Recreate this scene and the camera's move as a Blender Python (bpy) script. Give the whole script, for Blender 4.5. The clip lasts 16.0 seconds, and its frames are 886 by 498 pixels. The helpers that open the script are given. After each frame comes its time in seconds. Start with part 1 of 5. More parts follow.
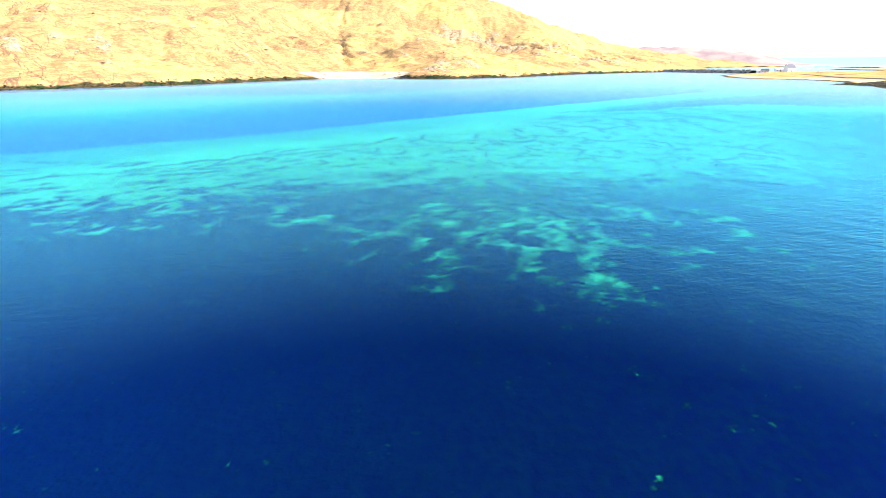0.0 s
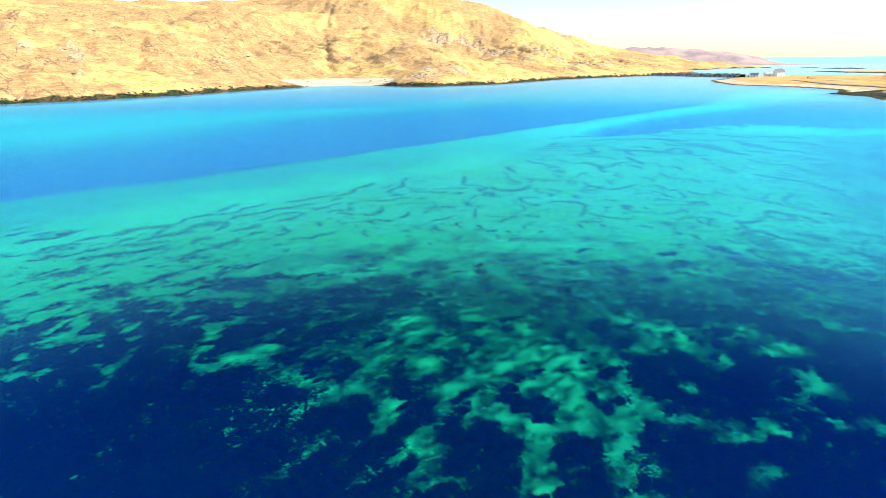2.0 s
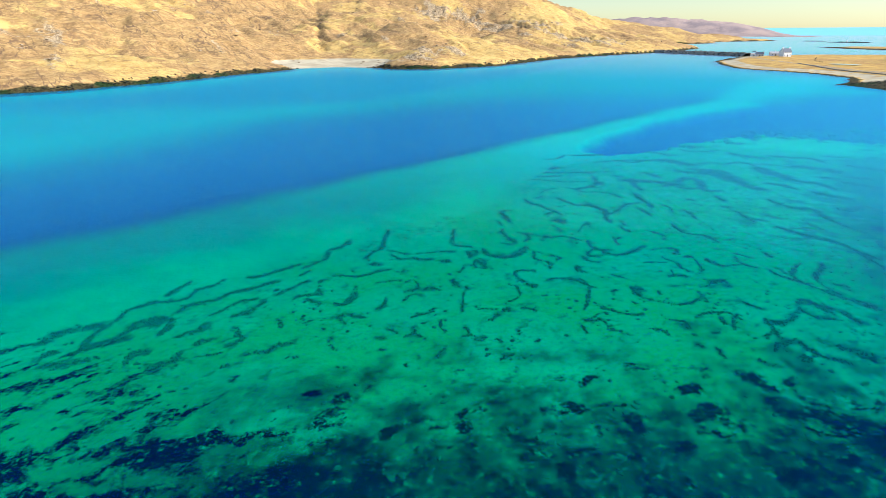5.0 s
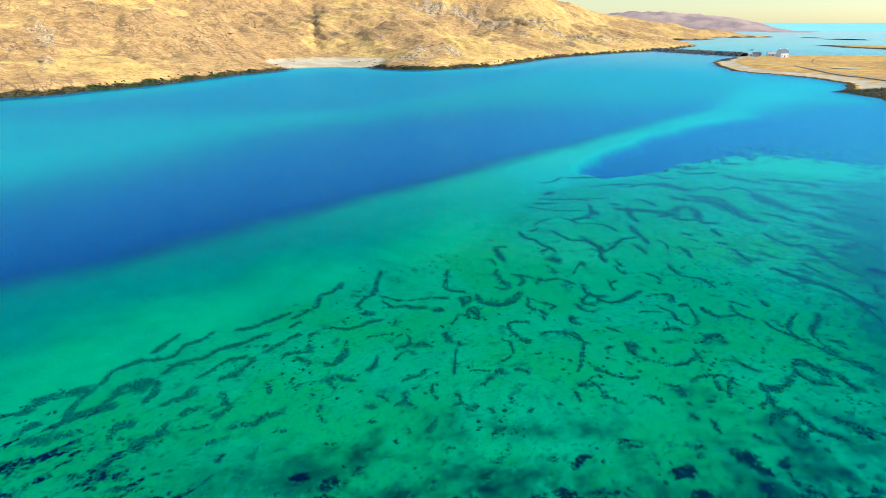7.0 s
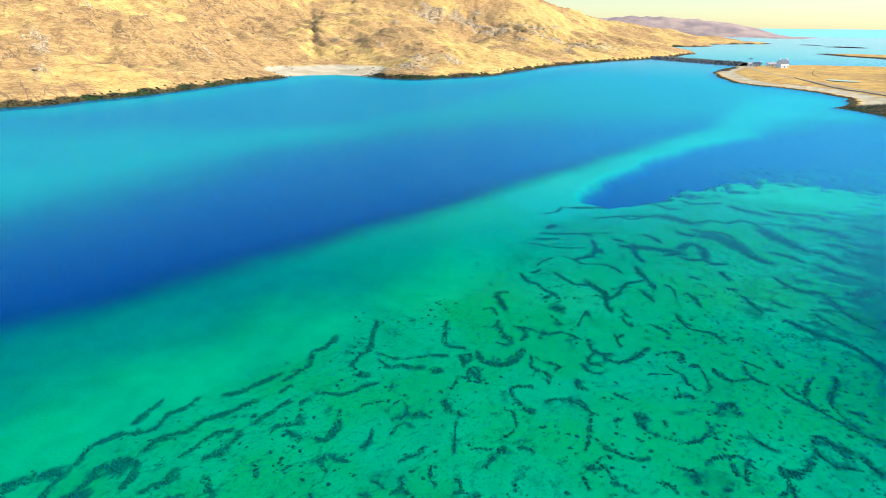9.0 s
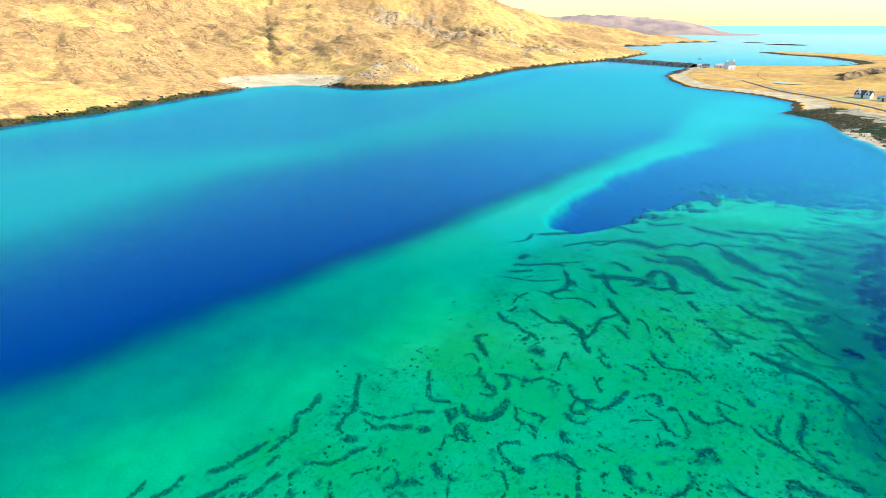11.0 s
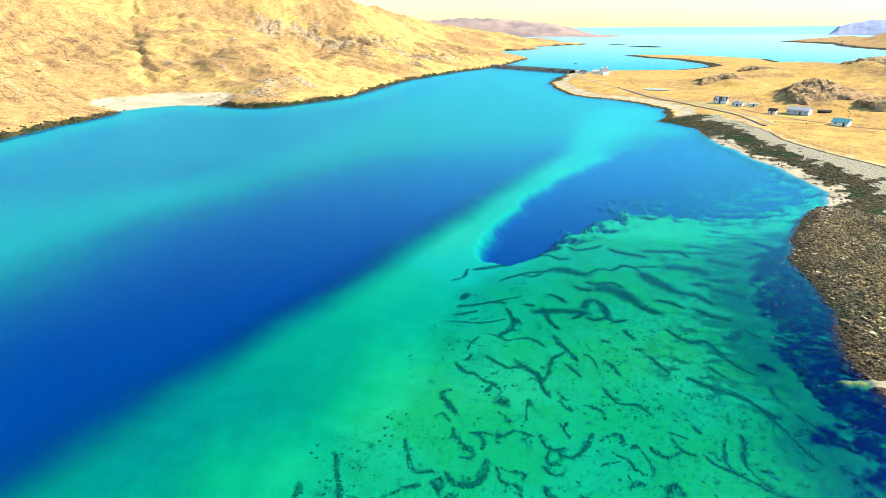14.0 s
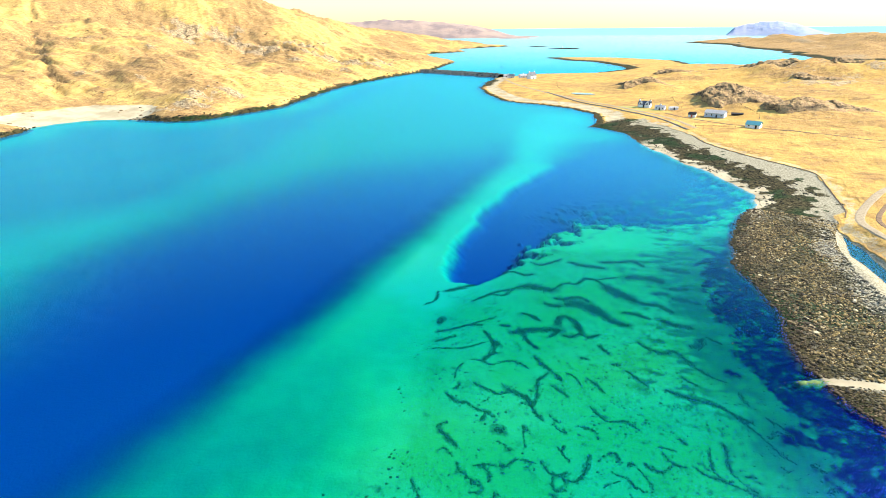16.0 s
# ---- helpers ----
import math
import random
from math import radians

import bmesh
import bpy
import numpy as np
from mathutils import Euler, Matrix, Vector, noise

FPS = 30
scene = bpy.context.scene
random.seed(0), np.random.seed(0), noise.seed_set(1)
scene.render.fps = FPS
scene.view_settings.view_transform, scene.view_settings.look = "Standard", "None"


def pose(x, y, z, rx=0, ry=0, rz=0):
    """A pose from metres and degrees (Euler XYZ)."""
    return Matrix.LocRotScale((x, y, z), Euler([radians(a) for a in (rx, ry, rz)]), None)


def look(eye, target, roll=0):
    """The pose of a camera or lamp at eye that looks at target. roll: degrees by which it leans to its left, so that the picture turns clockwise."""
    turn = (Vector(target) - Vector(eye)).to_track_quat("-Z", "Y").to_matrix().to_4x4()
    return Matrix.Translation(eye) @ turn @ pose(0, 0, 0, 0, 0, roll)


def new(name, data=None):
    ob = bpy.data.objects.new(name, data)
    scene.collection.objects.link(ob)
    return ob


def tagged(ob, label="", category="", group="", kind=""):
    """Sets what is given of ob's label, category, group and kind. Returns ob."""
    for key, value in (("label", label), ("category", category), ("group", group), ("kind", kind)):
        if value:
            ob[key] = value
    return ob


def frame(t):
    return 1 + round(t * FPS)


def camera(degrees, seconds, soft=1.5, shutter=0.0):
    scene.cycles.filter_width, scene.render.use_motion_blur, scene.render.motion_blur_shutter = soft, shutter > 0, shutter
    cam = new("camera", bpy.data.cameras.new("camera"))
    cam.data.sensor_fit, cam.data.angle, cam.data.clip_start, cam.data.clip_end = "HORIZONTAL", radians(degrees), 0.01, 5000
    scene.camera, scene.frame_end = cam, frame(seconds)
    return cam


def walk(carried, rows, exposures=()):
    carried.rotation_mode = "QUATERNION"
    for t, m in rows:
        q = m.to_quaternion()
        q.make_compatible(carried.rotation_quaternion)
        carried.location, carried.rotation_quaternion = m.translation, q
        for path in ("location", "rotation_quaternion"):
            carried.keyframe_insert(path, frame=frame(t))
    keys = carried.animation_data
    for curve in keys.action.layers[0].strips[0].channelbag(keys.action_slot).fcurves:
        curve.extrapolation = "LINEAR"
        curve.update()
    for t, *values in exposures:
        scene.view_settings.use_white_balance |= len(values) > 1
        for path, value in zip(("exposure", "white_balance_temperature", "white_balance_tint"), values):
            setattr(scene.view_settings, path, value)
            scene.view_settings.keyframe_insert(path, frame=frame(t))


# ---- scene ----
cam = camera(78.0, 16.0, soft=0.6)
PATH = [
    (0, (-0.003, -4.252, 12.17), (-0.011, -2.358, 11.53), -0.2),
    (0.5, (0.201, -1.117, 13.423), (0.204, 0.777, 12.781), -0.3),
    (1, (0.293, 2.434, 14.691), (0.306, 4.328, 14.05), -0.4),
    (1.5, (0.704, 6.327, 16.07), (0.729, 8.222, 15.429), -0.5),
    (2, (0.861, 9.442, 17.814), (0.891, 11.336, 17.174), -0.4),
    (2.5, (1.148, 12.742, 19.544), (1.176, 14.637, 18.904), -0.4),
    (3, (1.45, 15.574, 21.217), (1.478, 17.466, 20.569), -0.4),
    (3.5, (1.829, 18.156, 22.681), (1.858, 20.04, 22.01), -0.3),
    (4, (2.199, 20.418, 24.281), (2.232, 22.292, 23.585), -0.3),
    (6.5, (3.373, 25.847, 32.629), (3.421, 27.697, 31.87), -0.0),
    (7, (3.405, 27.08, 34.073), (3.457, 28.93, 33.314), 0.1),
    (7.5, (3.735, 29.201, 35.336), (3.787, 31.051, 34.577), 0.2),
    (8, (3.676, 30.578, 36.644), (3.73, 32.428, 35.886), 0.2),
    (8.5, (3.477, 31.933, 37.732), (3.533, 33.785, 36.979), 0.5),
    (10.8, (1.613, 35.359, 45.769), (1.769, 37.205, 45.015), 0.1),
    (11, (1.223, 35.647, 46.304), (1.415, 37.489, 45.55), 0.0),
    (11.5, (0.215, 36.3, 47.741), (0.503, 38.131, 46.99), -0.1),
    (12, (-0.862, 36.967, 49.318), (-0.478, 38.782, 48.569), -0.3),
    (12.5, (-2.373, 37.691, 50.959), (-1.925, 39.491, 50.21), -0.4),
    (13, (-3.726, 38.57, 52.4), (-3.266, 40.367, 51.651), -0.4),
    (13.5, (-5.636, 39.114, 54.181), (-5.137, 40.9, 53.432), -0.4),
    (14, (-7.483, 39.793, 55.823), (-6.929, 41.563, 55.073), -0.4),
    (14.5, (-9.25, 40.712, 57.222), (-8.631, 42.46, 56.473), -0.5),
    (15, (-11.228, 41.745, 58.656), (-10.549, 43.47, 57.908), -0.5),
    (15.5, (-13.411, 42.947, 60.127), (-12.682, 44.652, 59.377), -0.6),
    (16, (-15.684, 44.41, 61.421), (-14.9, 46.09, 60.672), -0.5),
]
walk(cam, [(t, look(eye, target, roll)) for t, eye, target, roll in PATH],
     exposures=[(0, 1.74, 6500, 24), (1.5, 1.50, 6350, 18), (2.5, 1.23, 6100, 15), (3.5, 0.90, 5850, 14), (4.2, 0.84, 5800, 14),
                (7, 0.80, 6000, 13), (8.5, 0.89, 6050, 13), (11, 1.11, 6250, 11), (13, 1.21, 6500, 10), (16, 1.35, 6500, 10)])

# ---- world and light ----
SUN_ELEVATION, SUN_AZIMUTH = 34.0, 104.0        # degrees; azimuth clockwise from +y
world = bpy.data.worlds.new("world")
scene.world = world
world.use_nodes = True
wn, wl = world.node_tree.nodes, world.node_tree.links
sky = wn.new("ShaderNodeTexSky")
sky.sky_type, sky.sun_disc = "NISHITA", False
sky.sun_elevation, sky.sun_rotation = radians(SUN_ELEVATION), radians(SUN_AZIMUTH)
sky.altitude, sky.air_density, sky.dust_density, sky.ozone_density = 0, 1.0, 0.4, 1.5
warm = wn.new("ShaderNodeMix")
warm.data_type, warm.blend_type = "RGBA", "MULTIPLY"
warm.inputs["Factor"].default_value = 1.0
up = wn.new("ShaderNodeSeparateXYZ")
wl.new(wn.new("ShaderNodeTexCoord").outputs["Generated"], up.inputs[0])
haze = wn.new("ShaderNodeMapRange")
haze.interpolation_type = "SMOOTHSTEP"
haze.inputs["From Min"].default_value, haze.inputs["From Max"].default_value = 0.13, 0.46
wl.new(up.outputs["Z"], haze.inputs["Value"])
tint = wn.new("ShaderNodeMix")
tint.data_type = "RGBA"
tint.inputs["A"].default_value, tint.inputs["B"].default_value = (0.60, 0.60, 0.48, 1), (1.0, 1.22, 1.33, 1)
wl.new(haze.outputs["Result"], tint.inputs["Factor"])
wl.new(tint.outputs["Result"], warm.inputs["B"])
wl.new(sky.outputs["Color"], warm.inputs["A"])
wl.new(warm.outputs["Result"], wn["Background"].inputs["Color"])
wn["Background"].inputs["Strength"].default_value = 0.15

sun_data = bpy.data.lights.new("sun", "SUN")
sun_data.energy, sun_data.angle, sun_data.color = 5.0, radians(0.5), (1.0, 0.94, 0.82)
sun = new("sun", sun_data)
sa, se = radians(SUN_AZIMUTH), radians(SUN_ELEVATION)
sun.matrix_world = look((0, 0, 300), (-math.sin(sa) * math.cos(se) * 100, -math.cos(sa) * math.cos(se) * 100, 300 - math.sin(se) * 100))


# ---- arithmetic for the land ----
def perlin(x, y, seed=0):
    """Gradient noise of numpy arrays, about -0.7 to 0.7."""
    xi, yi = np.floor(x).astype(np.int64), np.floor(y).astype(np.int64)
    xf, yf = x - xi, y - yi
    u, v = xf * xf * xf * (xf * (xf * 6 - 15) + 10), yf * yf * yf * (yf * (yf * 6 - 15) + 10)

    def corner(i, j):
        h = ((xi + i) * 374761393 + (yi + j) * 668265263 + seed * 974711) & 0xFFFFFFFF
        h = ((h ^ (h >> 13)) * 1274126177) & 0xFFFFFFFF
        a = ((h ^ (h >> 16)) & 0xFFFF) / 65536.0 * 2 * np.pi
        return np.cos(a) * (xf - i) + np.sin(a) * (yf - j)

    n0 = corner(0, 0) * (1 - u) + corner(1, 0) * u
    n1 = corner(0, 1) * (1 - u) + corner(1, 1) * u
    return n0 * (1 - v) + n1 * v


def fbm(x, y, size, octaves=4, seed=0, gain=0.5):
    total, amp = np.zeros_like(x), 1.0
    for o in range(octaves):
        total += amp * perlin(x / size * 2 ** o + 17.3 * o, y / size * 2 ** o - 9.1 * o, seed + o)
        amp *= gain
    return total


def smooth(a, b, x):
    t = np.clip((x - a) / (b - a), 0, 1)
    return t * t * (3 - 2 * t)


def line_distance(px, py, pts, closed=False):
    """Distance to a polyline."""
    best = np.full(px.shape, 1e18)
    n = len(pts)
    for i in range(n if closed else n - 1):
        (ax, ay), (bx, by) = pts[i], pts[(i + 1) % n]
        dx, dy = bx - ax, by - ay
        t = np.clip(((px - ax) * dx + (py - ay) * dy) / (dx * dx + dy * dy + 1e-9), 0, 1)
        best = np.minimum(best, (px - ax - t * dx) ** 2 + (py - ay - t * dy) ** 2)
    return np.sqrt(best)


def inside(px, py, pts):
    odd = np.zeros(px.shape, bool)
    n = len(pts)
    for i in range(n):
        (ax, ay), (bx, by) = pts[i], pts[(i + 1) % n]
        if ay != by:
            odd ^= ((ay > py) != (by > py)) & (px < (bx - ax) * (py - ay) / (by - ay) + ax)
    return odd


def shore_distance(px, py, pts):
    """Signed distance to a closed outline: positive inside."""
    d = line_distance(px, py, pts, True)
    return np.where(inside(px, py, pts), d, -d)


def spread(px, py, table, power=2.0):
    """A value at every place, from a few (x, y, value) by inverse distance."""
    top, bottom = np.zeros(px.shape), np.zeros(px.shape)
    for x, y, v in table:
        w = 1.0 / ((px - x) ** 2 + (py - y) ** 2 + 900.0) ** (power / 2)
        top += w * v
        bottom += w
    return top / bottom


def steps(lo, fine_lo, fine_hi, hi, step, grow=1.07, largest=250.0):
    """Grid lines: even between fine_lo and fine_hi, wider and wider outside."""
    mid = list(np.arange(fine_lo, fine_hi + step * 0.5, step))
    s, x, up = step, mid[-1], []
    while x < hi:
        s = min(s * grow, largest)
        x = min(x + s, hi)
        up.append(x)
    s, x, down = step, mid[0], []
    while x > lo:
        s = min(s * grow, largest)
        x = max(x - s, lo)
        down.append(x)
    return np.array(down[::-1] + mid + up)


def sheet(name, xs, ys, height, material, covers=None, keep_above=None):
    """A height field over the grid lines xs, ys; covers: named values for the material."""
    gx, gy = np.meshgrid(xs.astype(float), ys.astype(float))
    gz, extra = height(gx, gy)
    nx, ny = len(xs), len(ys)
    idx = np.arange(nx * ny).reshape(ny, nx)
    quads = np.stack([idx[:-1, :-1], idx[:-1, 1:], idx[1:, 1:], idx[1:, :-1]], -1).reshape(-1, 4)
    zf = gz.ravel()
    if keep_above is not None:
        quads = quads[zf[quads].max(1) > keep_above]
    used = np.unique(quads)
    back = np.full(nx * ny, -1)
    back[used] = np.arange(len(used))
    quads = back[quads]
    co = np.stack([gx.ravel(), gy.ravel(), zf], 1)[used].astype(np.float32)
    me = bpy.data.meshes.new(name)
    me.vertices.add(len(co))
    me.vertices.foreach_set("co", co.ravel())
    me.loops.add(quads.size)
    me.loops.foreach_set("vertex_index", quads.ravel().astype(np.int32))
    me.polygons.add(len(quads))
    me.polygons.foreach_set("loop_start", (np.arange(len(quads)) * 4).astype(np.int32))
    me.polygons.foreach_set("use_smooth", np.ones(len(quads), bool))
    me.update(calc_edges=True)
    for key, value in extra.items():
        at = me.attributes.new(key, "FLOAT", "POINT")
        at.data.foreach_set("value", value.ravel()[used].astype(np.float32))
    me.materials.append(material)
    return new(name, me)


# ---- materials ----
def material(name, rough=0.9):
    m = bpy.data.materials.new(name)
    m.use_nodes = True
    m.node_tree.nodes["Principled BSDF"].inputs["Roughness"].default_value = rough
    m.node_tree.nodes["Principled BSDF"].inputs["Specular IOR Level"].default_value = 0.25
    return m


class Nodes:
    """Short forms for building a node tree."""

    def __init__(self, m):
        self.n, self.l = m.node_tree.nodes, m.node_tree.links
        self.bsdf = self.n.get("Principled BSDF")
        self.geo = self.n.new("ShaderNodeNewGeometry")

    def put(self, socket, v):
        if isinstance(v, bpy.types.NodeSocket):
            self.l.new(v, socket)
        elif isinstance(v, tuple) and len(v) == 3 and socket.type == "RGBA":
            socket.default_value = (*v, 1)
        else:
            socket.default_value = v

    def math(self, op, a, b=0.0, c=0.0, clamp=False):
        n = self.n.new("ShaderNodeMath")
        n.operation, n.use_clamp = op, clamp
        for s, v in zip(n.inputs, (a, b, c)):
            self.put(s, v)
        return n.outputs[0]

    def ramp(self, v, lo, hi, a=0.0, b=1.0):
        n = self.n.new("ShaderNodeMapRange")
        n.interpolation_type = "SMOOTHSTEP"
        for key, x in (("Value", v), ("From Min", lo), ("From Max", hi), ("To Min", a), ("To Max", b)):
            self.put(n.inputs[key], x)
        return n.outputs["Result"]

    def mix(self, f, a, b, kind="MIX"):
        n = self.n.new("ShaderNodeMix")
        n.data_type, n.blend_type = "RGBA", kind
        self.put(n.inputs["Factor"], f)
        self.put(n.inputs[6], a)
        self.put(n.inputs[7], b)
        return n.outputs[2]

    def place(self, scale=(1, 1, 1), turn=0.0):
        n = self.n.new("ShaderNodeMapping")
        n.vector_type = "TEXTURE"
        n.inputs["Scale"].default_value = [1 / v for v in scale]
        n.inputs["Rotation"].default_value = (0, 0, radians(turn))
        self.l.new(self.geo.outputs["Position"], n.inputs["Vector"])
        return n.outputs[0]

    def noise(self, scale, detail=4.0, rough=0.55, stretch=(1, 1, 1), turn=0.0, warp=0.0):
        n = self.n.new("ShaderNodeTexNoise")
        self.put(n.inputs["Vector"], self.place(stretch, turn))
        for key, v in (("Scale", scale), ("Detail", detail), ("Roughness", rough), ("Distortion", warp)):
            n.inputs[key].default_value = v
        return n.outputs["Fac"]

    def attr(self, name):
        n = self.n.new("ShaderNodeAttribute")
        n.attribute_name = name
        return n.outputs["Fac"]

    def height(self):
        n = self.n.new("ShaderNodeSeparateXYZ")
        self.l.new(self.geo.outputs["Position"], n.inputs[0])
        return n.outputs["Z"]

    def bump(self, h, strength, distance):
        n = self.n.new("ShaderNodeBump")
        self.put(n.inputs["Height"], h)
        n.inputs["Strength"].default_value, n.inputs["Distance"].default_value = strength, distance
        return n.outputs[0]


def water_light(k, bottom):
    """A bed's colour with water painted in: light lost by depth, blue scattered back."""
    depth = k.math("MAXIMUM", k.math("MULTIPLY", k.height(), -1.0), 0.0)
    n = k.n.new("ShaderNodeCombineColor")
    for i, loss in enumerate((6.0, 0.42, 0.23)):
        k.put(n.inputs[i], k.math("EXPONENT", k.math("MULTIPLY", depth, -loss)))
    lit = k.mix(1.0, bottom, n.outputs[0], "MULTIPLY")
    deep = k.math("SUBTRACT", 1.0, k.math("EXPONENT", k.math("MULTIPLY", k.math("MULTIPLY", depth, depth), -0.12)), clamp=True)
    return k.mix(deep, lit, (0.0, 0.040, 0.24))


def seabed_material():
    m = material("seabed_sand", 0.95)
    k = Nodes(m)
    fine, mid = k.noise(2.2, 4), k.noise(0.35, 5, 0.6)
    sand = k.mix(k.ramp(mid, 0.35, 0.7), (0.44, 0.56, 0.205), (0.37, 0.475, 0.160))
    sand = k.mix(k.math("MULTIPLY", k.ramp(k.noise(0.055, 4, 0.6), 0.40, 0.58), k.ramp(k.attr("flecks"), 0.1, 0.6, 0.25, 0.85)), sand, (0.33, 0.49, 0.105))
    sand = k.mix(k.attr("clean"), sand, (0.46, 0.55, 0.37))
    sand = k.mix(k.math("MULTIPLY", k.ramp(k.noise(0.9, 6, 0.7), 0.60, 0.72), 0.35), sand, (0.12, 0.17, 0.09))
    # loose specks of weed, frayed turf round the ropes, and green film over the sand
    speck = k.ramp(k.noise(1.5, 3, 0.6, (0.7, 1.3, 1), 40), 0.585, 0.64)
    speck = k.math("MAXIMUM", speck, k.math("MULTIPLY", k.ramp(k.noise(3.4, 2, 0.5), 0.60, 0.66), 0.9))
    sand = k.mix(k.math("MULTIPLY", speck, k.math("MULTIPLY", k.attr("flecks"), 0.8)), sand, (0.045, 0.085, 0.05))
    film = k.math("MULTIPLY", k.attr("algae"), k.ramp(k.noise(1.1, 7, 0.8), 0.22, 0.50))
    sand = k.mix(film, sand, k.mix(k.ramp(k.noise(0.45, 5, 0.7), 0.40, 0.60), (0.004, 0.016, 0.008), (0.032, 0.078, 0.022)))
    weed = k.mix(k.ramp(fine, 0.3, 0.7), (0.0006, 0.0015, 0.011), (0.005, 0.011, 0.016))
    weed = k.mix(k.attr("green"), weed, k.mix(k.ramp(fine, 0.3, 0.7), (0.002, 0.009, 0.005), (0.007, 0.026, 0.011)))
    grain = k.math("ADD", k.math("MULTIPLY", k.math("SUBTRACT", fine, 0.5), 2.0), k.math("MULTIPLY", k.math("SUBTRACT", k.noise(0.8, 7, 0.8), 0.5), 3.2))
    grain = k.math("ADD", grain, k.math("MULTIPLY", k.math("SUBTRACT", k.noise(4.5, 4, 0.7), 0.5), 2.5))
    turf = k.ramp(k.math("MULTIPLY", k.attr("turf"), k.math("ADD", 1.0, grain)), 0.22, 0.85)
    sand = k.mix(turf, sand, k.mix(k.ramp(fine, 0.35, 0.65), (0.040, 0.100, 0.042), (0.088, 0.17, 0.066)))
    f = k.math("MULTIPLY", k.attr("weed"), k.math("ADD", 1.0, grain))
    f = k.ramp(f, 0.18, 0.76)
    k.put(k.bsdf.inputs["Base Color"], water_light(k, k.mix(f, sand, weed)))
    k.put(k.bsdf.inputs["Normal"], k.bump(k.math("ADD", fine, mid), 0.4, 0.2))
    k.bsdf.inputs["Specular IOR Level"].default_value = 0.0
    return m


def weed_material():
    m = material("seaweed", 0.95)
    k = Nodes(m)
    c = k.mix(k.ramp(k.noise(1.6, 5, 0.65), 0.35, 0.65), (0.040, 0.100, 0.042), (0.088, 0.17, 0.066))
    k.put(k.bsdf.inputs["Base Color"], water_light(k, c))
    k.bsdf.inputs["Specular IOR Level"].default_value = 0.0
    return m


def water_material():
    m = bpy.data.materials.new("sea_water")
    m.use_nodes = True
    k = Nodes(m)
    k.n.remove(k.bsdf)
    waves = k.math("ADD", k.math("MULTIPLY", k.noise(1.0, 3, 0.5, (0.55, 1.9, 1), 9), 1.2),
                   k.math("MULTIPLY", k.noise(0.2, 3, 0.5, (0.5, 1.6, 1), 14), 1.2))
    waves = k.math("ADD", waves, k.math("MULTIPLY", k.noise(3.2, 3, 0.55, (0.35, 1.5, 1), 17), 1.25))
    waves = k.math("ADD", waves, k.math("MULTIPLY", k.noise(0.3, 2, 0.5, (0.22, 1.8, 1), -38), 1.8))
    normal = k.bump(waves, 0.40, 0.28)
    gloss = k.n.new("ShaderNodeBsdfGlossy")
    gloss.inputs["Roughness"].default_value = 0.27
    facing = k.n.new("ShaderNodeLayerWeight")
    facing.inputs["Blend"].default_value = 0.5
    # reflection colour painted by view angle: dark blue steep, cyan then cream at grazing
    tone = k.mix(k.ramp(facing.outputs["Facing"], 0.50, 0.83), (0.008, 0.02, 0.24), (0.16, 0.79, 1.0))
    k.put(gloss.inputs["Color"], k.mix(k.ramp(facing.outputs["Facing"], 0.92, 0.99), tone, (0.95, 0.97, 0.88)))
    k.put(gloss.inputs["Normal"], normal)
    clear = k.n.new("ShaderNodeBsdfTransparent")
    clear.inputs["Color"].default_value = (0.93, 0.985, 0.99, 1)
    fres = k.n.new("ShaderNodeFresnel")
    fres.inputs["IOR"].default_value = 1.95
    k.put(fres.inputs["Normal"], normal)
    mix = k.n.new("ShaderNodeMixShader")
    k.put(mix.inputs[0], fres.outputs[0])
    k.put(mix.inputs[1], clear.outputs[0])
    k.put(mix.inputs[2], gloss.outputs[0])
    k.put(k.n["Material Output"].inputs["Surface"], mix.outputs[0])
    return m


